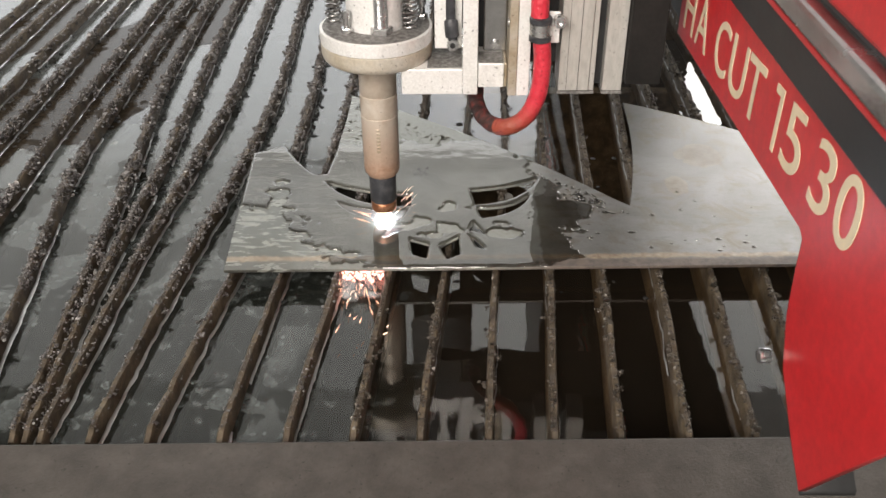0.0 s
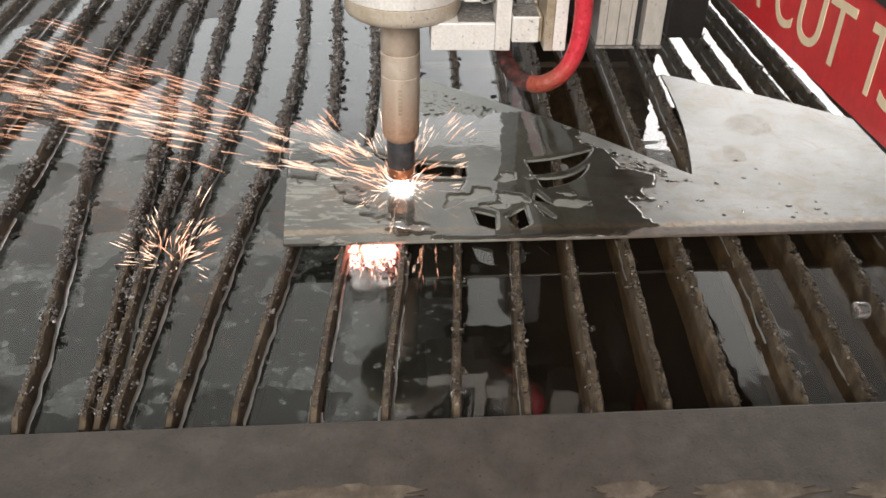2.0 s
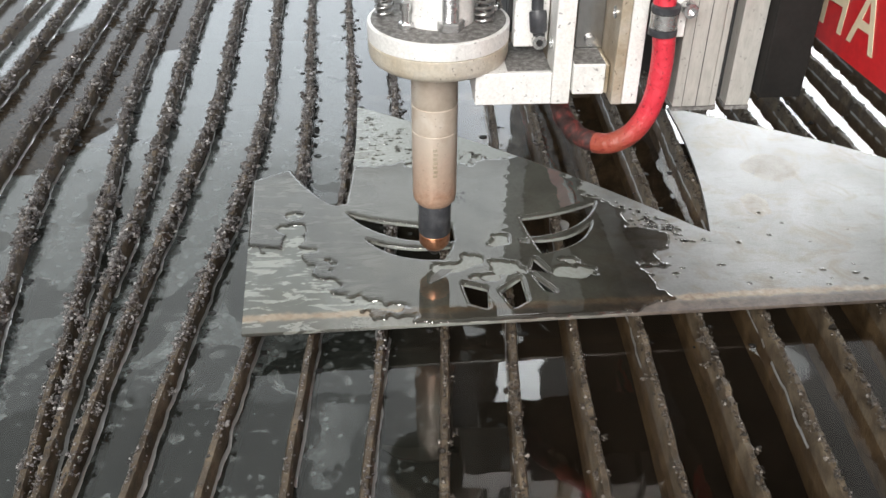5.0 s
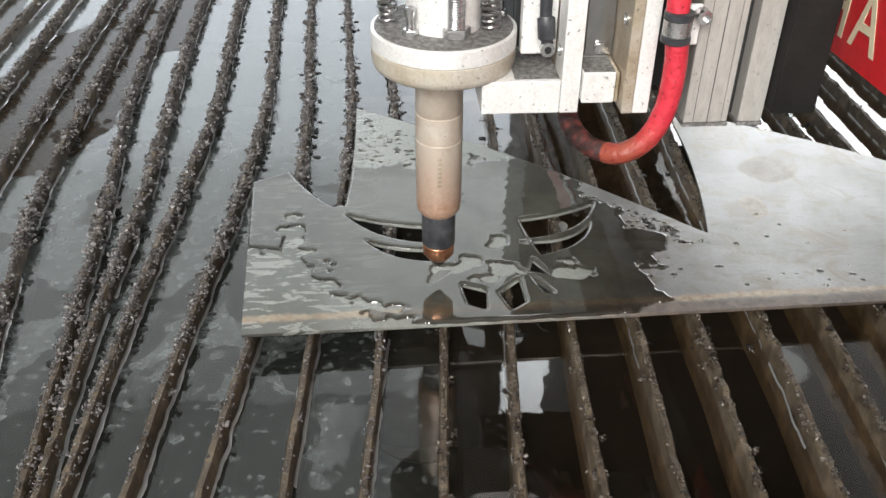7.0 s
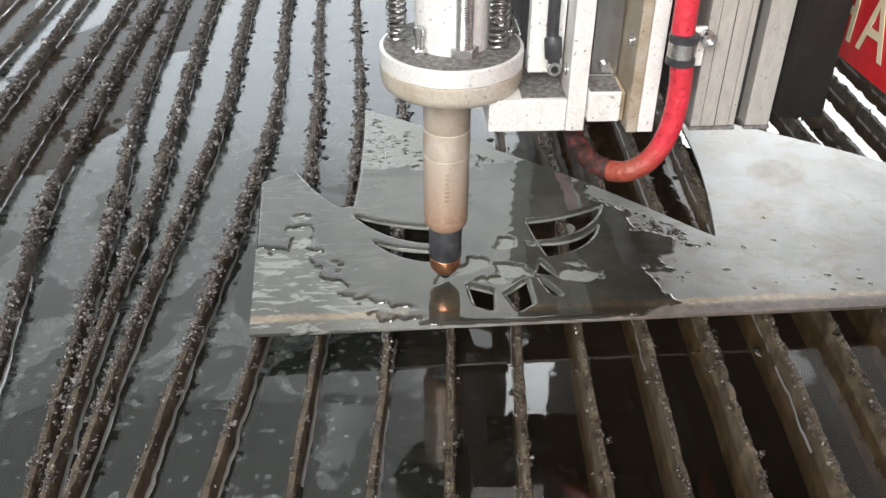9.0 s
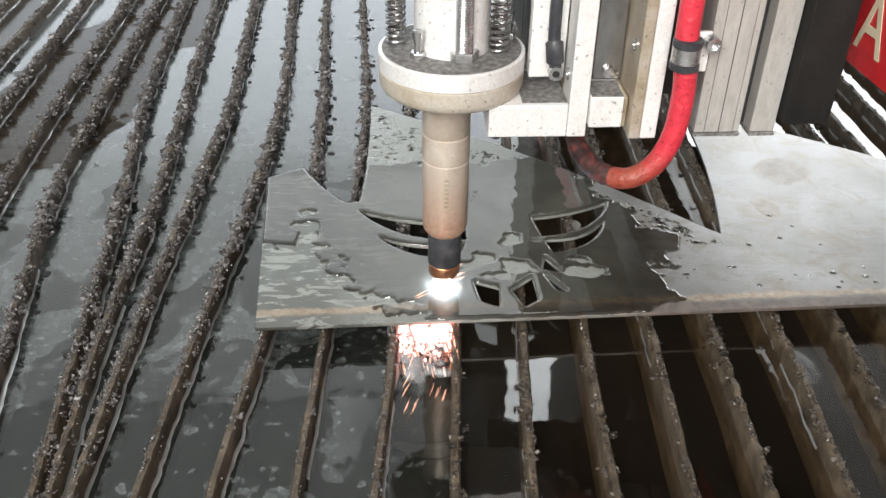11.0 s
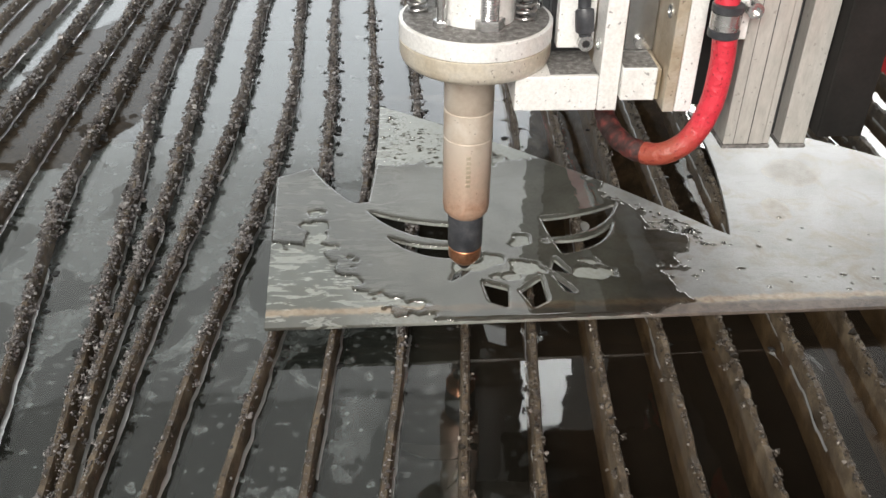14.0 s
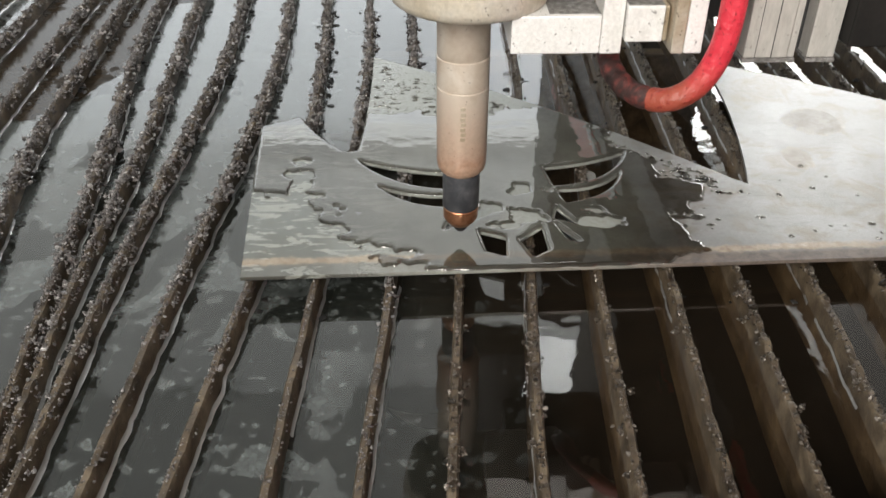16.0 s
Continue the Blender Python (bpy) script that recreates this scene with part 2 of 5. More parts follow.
def water_material():
    """Murky water: a pale scum with sharp edges, flakes of dross, and scum-free brown patches painted as dark
    reflections.
    """
    m = Mat("tank_water", 0.03, 0.0)
    x, y, _ = m.xyz()
    left = m.ramp(m.math("MULTIPLY_ADD", x, -2.5, 0.42), (0.3, 0.0), (0.62, 1.0))
    far = m.ramp(m.math("MULTIPLY_ADD", y, 2.4, -1.7), (0.0, 0.0), (1.0, 1.0))
    patch = m.math("ADD", m.noise(15, 5, 0.55, 0.5), m.math("MULTIPLY_ADD", far, 0.20, -0.05))
    film = m.math("MULTIPLY", m.ramp(patch, (0.50, 0.0), (0.512, 1.0)), m.ramp(m.math("MULTIPLY_ADD", x, -8.0, 0.0), (0.45, 0.0), (0.9, 1.0)))
    cloud = m.ramp(m.noise(70, 6, 0.72, 0.8), (0.36, 0.35), (0.62, 1.0))
    # dark reflections painted as scum-free brown patches far off beside the crusted slats
    dark_reflection = step(m, blobs(m, [(-0.44, 1.22, 0.085, 0.22), (-0.38, 1.50, 0.08, 0.20), (-0.55, 1.05, 0.07, 0.16), (-0.62, 1.45, 0.06, 0.2)], 11, 0.55), 0.05)
    near = m.math("MULTIPLY", left, m.math("SUBTRACT", 1.0, m.math("MULTIPLY", far, 0.75)))
    flecks = m.math("MULTIPLY", m.math("MAXIMUM", m.flakes(60, 0.9, 0.55), m.flakes(125, 0.9, 0.35)), near)
    deep = m.ramp(m.noise(9, 4), (0.35, (0.013, 0.009, 0.0055)), (0.65, (0.030, 0.0215, 0.014)))
    col = m.mix(m.math("MULTIPLY", left, 0.8), deep, (0.017, 0.021, 0.019))
    col = m.mix(m.math("MULTIPLY", film, m.math("MULTIPLY", cloud, 0.85)), col, (0.088, 0.098, 0.095))
    col = m.mix(m.math("MULTIPLY", flecks, m.math("MULTIPLY", cloud, 0.75)), col, (0.16, 0.175, 0.170))
    col = m.mix(dark_reflection, col, (0.030, 0.023, 0.016))
    col = m.mix(1.0, col, m.ramp(m.noise(150, 6, 0.75), (0.34, 0.6), (0.66, 1.35)), "MULTIPLY")
    m.set(Base_Color=col, Roughness=m.math("MULTIPLY_ADD", film, 0.12, 0.04))
    m.set(IOR=m.math("SUBTRACT", m.math("MULTIPLY_ADD", film, 0.14, 1.45), m.math("MULTIPLY", dark_reflection, 0.40)))
    m.bump(m.noise(28, 2, 0.5), 0.07, 0.004)
    clear = m.n.new("ShaderNodeBsdfTransparent")
    clear.inputs[0].default_value = (0.95, 0.87, 0.76, 1)
    gloss = m.n.new("ShaderNodeBsdfGlossy")
    gloss.inputs["Roughness"].default_value = 0.03
    fres = m.n.new("ShaderNodeFresnel")
    fres.inputs["IOR"].default_value = 1.8
    normal = m.b.inputs["Normal"].links[0].from_socket
    m.l.new(normal, gloss.inputs["Normal"])
    m.l.new(normal, fres.inputs["Normal"])
    m.l.new(fres.outputs[0], gloss.inputs["Color"])
    depth = m.n.new("ShaderNodeAddShader")
    m.l.new(clear.outputs[0], depth.inputs[0])
    m.l.new(gloss.outputs[0], depth.inputs[1])
    both = m.n.new("ShaderNodeMixShader")
    murk = m.math("MAXIMUM", m.math("MAXIMUM", m.math("MULTIPLY_ADD", left, 0.58, 0.20), m.math("MULTIPLY", film, 0.9)), dark_reflection)
    m.put(both.inputs[0], murk)
    m.l.new(depth.outputs[0], both.inputs[1])
    m.l.new(m.b.outputs[0], both.inputs[2])
    m.l.new(both.outputs[0], m.n["Material Output"].inputs[0])
    return m.m


def glow(name, colour, strength, sampled=False):
    m = bpy.data.materials.new(name)
    m.use_nodes = True
    b = m.node_tree.nodes["Principled BSDF"]
    b.inputs["Base Color"].default_value = (*colour, 1)
    b.inputs["Emission Color"].default_value, b.inputs["Emission Strength"].default_value = (*colour, 1), strength
    m.cycles.emission_sampling = "AUTO" if sampled else "NONE"
    return m


SLAT = worn("rusty_slat_steel", (0.036, 0.026, 0.016), (0.098, 0.072, 0.046), (0.19, 0.148, 0.098), 0.5, 0.1, 55, 380, 1.0)
SILT = worn("dark_tank_silt", (0.007, 0.005, 0.0035), (0.012, 0.0085, 0.006), (0.020, 0.014, 0.010), 0.9, 0, 12, 200, 0.2)
SLAG = slag_material("slag", ((0.034, 0.029, 0.028), (0.105, 0.093, 0.089), (0.19, 0.177, 0.171), (0.36, 0.345, 0.335)), 0.42, 0.35)
FINE_SLAG = slag_material("brown_slag", ((0.018, 0.014, 0.010), (0.055, 0.043, 0.033), (0.11, 0.092, 0.075), (0.26, 0.235, 0.21)), 0.38, 0.3)
BAR = worn("painted_worn_steel", (0.050, 0.041, 0.034), (0.072, 0.061, 0.052), (0.098, 0.085, 0.074), 0.48, 0.15, 34, 520, 0.7, specks=0.6)
PLATE = plate_material()
WATER = water_material()
PUDDLE = puddle_material()
PLATE_PLAIN = worn("wet_offcut_steel", (0.14, 0.135, 0.125), (0.17, 0.165, 0.155), (0.20, 0.195, 0.18), 0.2, 0.1, 14, 420, 0.1)
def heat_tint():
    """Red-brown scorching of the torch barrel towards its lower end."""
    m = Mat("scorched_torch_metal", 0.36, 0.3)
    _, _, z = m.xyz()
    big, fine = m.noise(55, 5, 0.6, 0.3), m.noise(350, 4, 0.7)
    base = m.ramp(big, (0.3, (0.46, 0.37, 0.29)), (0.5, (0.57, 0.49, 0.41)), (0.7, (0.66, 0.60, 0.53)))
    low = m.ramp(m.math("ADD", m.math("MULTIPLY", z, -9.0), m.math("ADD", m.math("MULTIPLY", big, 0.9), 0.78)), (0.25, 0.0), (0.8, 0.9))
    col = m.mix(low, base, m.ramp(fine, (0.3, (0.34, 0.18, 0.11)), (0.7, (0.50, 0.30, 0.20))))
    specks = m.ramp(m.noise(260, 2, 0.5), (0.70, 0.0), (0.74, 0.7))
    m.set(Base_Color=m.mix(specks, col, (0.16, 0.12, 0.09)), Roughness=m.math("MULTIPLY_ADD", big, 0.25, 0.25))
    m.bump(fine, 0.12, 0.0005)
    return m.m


def hose_rubber():
    """Red rubber with darker pits and a brown singe at its lowest bend."""
    m = Mat("speckled_red_rubber", 0.34, 0.0)
    _, _, z = m.xyz()
    big = m.noise(60, 4, 0.6)
    base = m.ramp(big, (0.3, (0.50, 0.026, 0.042)), (0.6, (0.64, 0.042, 0.066)))
    pits = m.ramp(m.noise(420, 2, 0.5), (0.62, 0.0), (0.68, 0.75))
    singe = m.ramp(m.math("ADD", m.math("MULTIPLY", z, -22.0), m.math("MULTIPLY_ADD", big, 0.8, 3.22)), (0.1, 0.0), (0.6, 0.75))
    col = m.mix(singe, base, (0.19, 0.070, 0.032))
    m.set(Base_Color=m.mix(pits, col, (0.16, 0.012, 0.012)))
    m.bump(m.noise(260, 4, 0.6), 1.0, 0.0014)
    return m.m


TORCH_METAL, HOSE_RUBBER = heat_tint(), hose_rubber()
BLACK = worn("scuffed_black_plastic", (0.025, 0.026, 0.03), (0.04, 0.042, 0.048), (0.09, 0.09, 0.095), 0.42, 0, 90, 500, 0.15)
COPPER = worn("copper", (0.40, 0.17, 0.09), (0.62, 0.29, 0.16), (0.72, 0.40, 0.25), 0.32, 0.9, 120, 500, 0.1)
ALU = worn("milled_aluminium", (0.78, 0.765, 0.73), (0.86, 0.85, 0.83), (0.90, 0.895, 0.88), 0.36, 0.2, 30, 450, 0.08, specks=0.7)
PROFILE = worn("anodised_profile", (0.43, 0.41, 0.375), (0.51, 0.49, 0.455), (0.58, 0.565, 0.535), 0.38, 0.3, 14, 380, 0.06, (1, 1, 0.25), specks=0.35)
ALU_DIRTY = worn("dusty_aluminium", (0.10, 0.095, 0.09), (0.22, 0.21, 0.20), (0.42, 0.41, 0.40), 0.6, 0.25, 260, 900, 0.9)
FLANGE = worn("tinted_aluminium", (0.52, 0.43, 0.31), (0.64, 0.58, 0.48), (0.74, 0.71, 0.65), 0.36, 0.25, 24, 420, 0.1, specks=0.7)
TARNISH = worn("heat_tinted_steel", (0.36, 0.28, 0.18), (0.50, 0.43, 0.33), (0.60, 0.56, 0.49), 0.4, 0.4, 35, 400, 0.1, specks=0.8)
CHROME = worn("zinc_plated_steel", (0.50, 0.50, 0.50), (0.62, 0.62, 0.62), (0.72, 0.72, 0.72), 0.25, 0.9, 60, 500, 0.05)
SPRING = worn("spring_steel", (0.20, 0.19, 0.18), (0.33, 0.32, 0.31), (0.45, 0.44, 0.43), 0.3, 0.9, 60, 500, 0.05)
BURNT = worn("scorched_rubber", (0.014, 0.012, 0.012), (0.05, 0.022, 0.02), (0.22, 0.045, 0.038), 0.55, 0, 110, 300, 1.0)
RED = worn("red_gloss_paint", (0.60, 0.022, 0.026), (0.66, 0.027, 0.032), (0.70, 0.034, 0.04), 0.32, 0, 8, 120, 0.03)
CREAM = plain("cream_vinyl_lettering", (0.80, 0.68, 0.48), 0.5)
DARK = worn("black_anodised_metal", (0.02, 0.02, 0.021), (0.03, 0.03, 0.031), (0.045, 0.045, 0.045), 0.42, 0.2, 30, 300, 0.1)
POST = worn("matt_black_cover", (0.010, 0.0095, 0.009), (0.015, 0.014, 0.013), (0.020, 0.018, 0.017), 0.62, 0.0, 30, 300, 0.15)
RAIL = worn("ground_steel_rail", (0.30, 0.30, 0.30), (0.42, 0.42, 0.42), (0.52, 0.52, 0.53), 0.22, 0.95, 20, 300, 0.05)
RUST = worn("rust_patch", (0.075, 0.060, 0.046), (0.115, 0.092, 0.070), (0.19, 0.158, 0.125), 0.8, 0, 60, 500, 0.4)
CONCRETE = worn("concrete", (0.20, 0.195, 0.185), (0.27, 0.265, 0.255), (0.33, 0.325, 0.315), 0.8, 0, 3, 60, 0.3)
WALL = worn("painted_wall", (0.50, 0.50, 0.49), (0.58, 0.58, 0.57), (0.64, 0.64, 0.63), 0.8, 0, 1.5, 40, 0.1)
POST.node_tree.nodes["Principled BSDF"].inputs["Specular IOR Level"].default_value = 0.15
# pale and half metallic, so the water's edge carries a painted bright line
MENISCUS = Mat("bright_water_edge", 0.30, 0.6).set(Base_Color=(0.40, 0.40, 0.395), IOR=2.0).m
CRUMB = worn("wet_dark_slag", (0.007, 0.006, 0.006), (0.014, 0.013, 0.012), (0.03, 0.028, 0.027), 0.45, 0.1, 200, 900, 0.3)
def smoke_material():
    m = Mat("thin_smoke", 1.0)
    m.set(Base_Color=(0.85, 0.85, 0.86), Alpha=m.ramp(m.noise(90, 3, 0.5), (0.35, 0.05), (0.7, 0.17)))
    return m.m


SMOKE = smoke_material()
ARC = glow("plasma_arc", (0.70, 0.82, 1.0), 160.0, True)
FLARE = glow("plasma_flare", (0.82, 0.88, 1.0), 3.0)
MOLTEN = glow("molten_metal", (1.0, 0.45, 0.37), 6.0, True)
SPARK = glow("hot_spark", (1.0, 0.50, 0.32), 2.1)
SPARK_HOT = glow("white_hot_spark", (1.0, 0.71, 0.54), 2.9)


# ---------------------------------------------------------------- mesh helpers
def mesh_of(name, bm, material, smooth=False):
    me = bpy.data.meshes.new(name)
    bm.to_mesh(me)
    bm.free()
    me.materials.append(material)
    if smooth:
        me.shade_smooth()
        me.set_sharp_from_angle(angle=radians(40))
    return me


def part(name, bm, material, parent, label="", smooth=False):
    ob = new(name, mesh_of(name, bm, material, smooth))
    ob.parent = parent
    return tagged(ob, label)


def thing(name, bm, material, label, category, group="", kind="", smooth=False):
    return tagged(new(name, mesh_of(name, bm, material, smooth)), label, category, group, kind)


def empty(name, label, category, at=(0, 0, 0), group=""):
    ob = new(name)
    ob.empty_display_size = 0.02
    ob.location = at
    return tagged(ob, label, category, group)


def box(x0, x1, y0, y1, z0, z1, bevel=0.0, bm=None, seg=2):
    bm = bm or bmesh.new()
    g = bmesh.ops.create_cube(bm, size=1.0)
    for v in g["verts"]:
        v.co = Vector((x0 + (v.co.x + 0.5) * (x1 - x0), y0 + (v.co.y + 0.5) * (y1 - y0), z0 + (v.co.z + 0.5) * (z1 - z0)))
    if bevel:
        edges = list({e for v in g["verts"] for e in v.link_edges})
        bmesh.ops.bevel(bm, geom=edges, offset=bevel, segments=seg, affect="EDGES", profile=0.5)
    return bm


def lathe(profile, n=48, at=(0, 0, 0), bm=None):
    """A solid of revolution about z from (radius, z) pairs."""
    bm = bm or bmesh.new()
    rings = []
    for r, z in profile:
        rings.append([bm.verts.new((at[0] + r * math.cos(2 * math.pi * k / n), at[1] + r * math.sin(2 * math.pi * k / n), at[2] + z)) for k in range(n)])
    for a, b in zip(rings, rings[1:]):
        for k in range(n):
            bm.faces.new((a[k], a[(k + 1) % n], b[(k + 1) % n], b[k]))
    bm.faces.new(rings[0][::-1])
    bm.faces.new(rings[-1])
    bmesh.ops.recalc_face_normals(bm, faces=bm.faces)
    return bm


def tube(points, radius, n=14, bm=None):
    """A round tube along points; radius may be a function of the fraction along it."""
    bm = bm or bmesh.new()
    pts = [Vector(p) for p in points]
    rings, up = [], Vector((0.0, 1.0, 0.01))
    for i, p in enumerate(pts):
        d = (pts[min(i + 1, len(pts) - 1)] - pts[max(i - 1, 0)]).normalized()
        side = d.cross(up)
        side = side.normalized() if side.length > 1e-4 else d.orthogonal().normalized()
        up = side.cross(d).normalized()
        r = radius(i / (len(pts) - 1)) if callable(radius) else radius
        rings.append([bm.verts.new(p + r * (math.cos(2 * math.pi * k / n) * side + math.sin(2 * math.pi * k / n) * up)) for k in range(n)])
    for a, b in zip(rings, rings[1:]):
        for k in range(n):
            bm.faces.new((a[k], a[(k + 1) % n], b[(k + 1) % n], b[k]))
    bm.faces.new(rings[0][::-1])
    bm.faces.new(rings[-1])
    bmesh.ops.recalc_face_normals(bm, faces=bm.faces)
    return bm


def spline(ctrl, n):
    """Points on a Catmull-Rom curve through ctrl."""
    c = [Vector(p) for p in ctrl]
    c = [2 * c[0] - c[1], *c, 2 * c[-1] - c[-2]]
    out = []
    for i in range(1, len(c) - 2):
        for k in range(n):
            t = k / n
            out.append(0.5 * (2 * c[i] + (c[i + 1] - c[i - 1]) * t + (2 * c[i - 1] - 5 * c[i] + 4 * c[i + 1] - c[i + 2]) * t * t + (3 * c[i] - c[i - 1] - 3 * c[i + 1] + c[i + 2]) * t ** 3))
    return out + [c[-2]]


def sheet(outline, holes, z0, thick, material, name, bevel=0.0004):
    """A flat sheet with an outline and holes."""
    cu = bpy.data.curves.new(name, "CURVE")
    cu.dimensions, cu.fill_mode, cu.extrude, cu.bevel_depth, cu.bevel_resolution = "2D", "BOTH", thick / 2 - bevel, bevel, 1
    for loop in (outline, *holes):
        s = cu.splines.new("POLY")
        s.points.add(len(loop) - 1)
        for q, (x, y) in zip(s.points, loop):
            q.co = (x, y, 0, 1)
        s.use_cyclic_u = True
    tmp = bpy.data.objects.new(name, cu)
    me = bpy.data.meshes.new_from_object(tmp)
    bpy.data.objects.remove(tmp)
    bm = bmesh.new()
    bm.from_mesh(me)
    bmesh.ops.remove_doubles(bm, verts=bm.verts, dist=0.00002)
    bm.to_mesh(me)
    bm.free()
    me.transform(Matrix.Translation((0, 0, z0 + thick / 2)))
    me.materials.clear()
    me.materials.append(material)
    return me


ICO = bmesh.new()
bmesh.ops.create_icosphere(ICO, subdivisions=1, radius=1.0)
ICO_V = np.array([v.co for v in ICO.verts])
ICO_F = np.array([[v.index for v in f.verts] for f in ICO.faces])
ICO.free()


def lumps(name, centres, sizes, material, rng, squash=0.8, jitter=0.28, wide=1.0):
    """Many small uneven lumps in one mesh."""
    c, s = np.asarray(centres), np.asarray(sizes)
    k = len(c)
    v = ICO_V[None] * (1 + jitter * rng.standard_normal((k, len(ICO_V), 1)))
    stretch = rng.uniform(0.65, 1.35, (k, 1, 3)) * np.array([wide, 1, squash])
    v = v * stretch * s[:, None, None] + c[:, None]
    f = ICO_F[None] + (np.arange(k) * len(ICO_V))[:, None, None]
    me = bpy.data.meshes.new(name)
    me.from_pydata(v.reshape(-1, 3).tolist(), [], f.reshape(-1, 3).tolist())
    me.materials.append(material)
    return me


# ---------------------------------------------------------------- hall, table, water
LEVEL = -0.018
FLOOR = -0.78


def hall():
    thing("floor", box(-6, 6, -4, 9, FLOOR - 0.2, FLOOR), CONCRETE, "grey concrete workshop floor under the cutting table", "floor", kind="structure")
    for name, b in (("wall_east", (6, 6.2, -4.2, 9.2)), ("wall_south", (-6, 6, -4.2, -4)), ("wall_west", (-6.2, -6, -4.2, 9.2))):
        thing(name, box(*b, FLOOR, 4.4), WALL, "plain pale painted workshop wall", "wall", kind="structure")
    bm = box(-6, 2.4, 9, 9.2, FLOOR, 1.95)
    box(-6, -5.8, 9, 9.2, 1.95, 4.4, bm=bm)
    box(1.95, 2.4, 9, 9.2, 1.95, 4.4, bm=bm)
    box(-5.8, 1.95, 9, 9.2, 4.25, 4.4, bm=bm)
    box(5.8, 6, 9, 9.2, FLOOR, 4.4, bm=bm)
    box(2.4, 5.8, 9, 9.2, FLOOR, 1.7, bm=bm)
    box(2.4, 5.8, 9, 9.2, 4.3, 4.4, bm=bm)
    thing("wall_north", bm, WALL, "plain pale painted workshop wall with wide window openings", "wall", kind="structure")
    thing("ceiling", box(-6.2, 6.2, -4.2, 9.2, 4.4, 4.5), WALL, "plain pale workshop ceiling", "ceiling", kind="structure")


def tank():
    bm = bmesh.new()
    bmesh.ops.create_grid(bm, x_segments=2, y_segments=2, size=0.5)
    for v in bm.verts:
        v.co = Vector((-0.1 + v.co.x * 2.6, 1.26 + v.co.y * 1.62, LEVEL))
    thing("water", bm, WATER, "murky grey-brown still water between the slats, with scum patches", "water", kind="structure")
    thing("tank_floor", box(-1.5, 1.3, 0.44, 2.08, -0.40, -0.25), SILT, "dark silt over the steel bottom of the water tank", "tank", kind="structure")
    for name, b in (("tank_wall_west", (-1.5, -1.42, 0.44, 2.08)), ("tank_wall_east", (1.22, 1.3, 0.44, 2.08)), ("tank_wall_north", (-1.42, 1.22, 2.0, 2.08))):
        thing(name, box(*b, -0.26, 0.0, 0.002), BAR, "dull brown steel rim of the water tank", "tank", kind="structure")
    bar = empty("front_rail", "dull brown scratched flat steel rail along the table front with rust patches", "rail")
    bar["kind"] = "structure"
    b = box(-1.6, 1.4, -0.115, 0.0, -0.11, -0.001, 0.0025)
    bmesh.ops.transform(b, matrix=pose(-0.005, 0.535, 0, 0, 0, 1.25), verts=b.verts)
    part("rail_bar", b, BAR, bar)
    rng = np.random.default_rng(5)
    for cx, cy, rx, ry in ((-0.110, 0.470, 0.050, 0.007), (0.068, 0.468, 0.018, 0.007), (0.143, 0.465, 0.040, 0.008), (0.232, 0.463, 0.024, 0.007)):
        loop = []
        for k in range(40):
            a = 2 * math.pi * k / 40
            r = 1 + 0.35 * noise.noise((3 * math.cos(a) + cx * 50, 3 * math.sin(a), 0)) + 0.12 * rng.standard_normal()
            loop.append((cx + rx * r * math.cos(a), cy + ry * r * math.sin(a)))
        p = new("rust_patch", sheet(loop, [], -0.0011, 0.0007, RUST, "rust_patch", 0.0001))
        p.parent = bar
        tagged(p, "flaking light rust patch")
    for y in (0.539, 1.22, 1.94):
        thing("bearer", box(-1.42, 1.22, y, y + 0.02, -0.25, -0.0442, 0.001), SLAT, "rusty steel bearer under the slats", "bearer", "bearers under the slats")
    for leg_x in (-1.3, 1.1):
        for leg_y in (0.5, 1.95):
            thing("table_leg", box(leg_x, leg_x + 0.08, leg_y, leg_y + 0.08, FLOOR, -0.26, 0.003), BAR, "square steel leg under the water tank", "leg", "legs of the cutting table")


STATIONS = (0.54, 0.74, 0.95, 1.15, 1.45, 2.0)


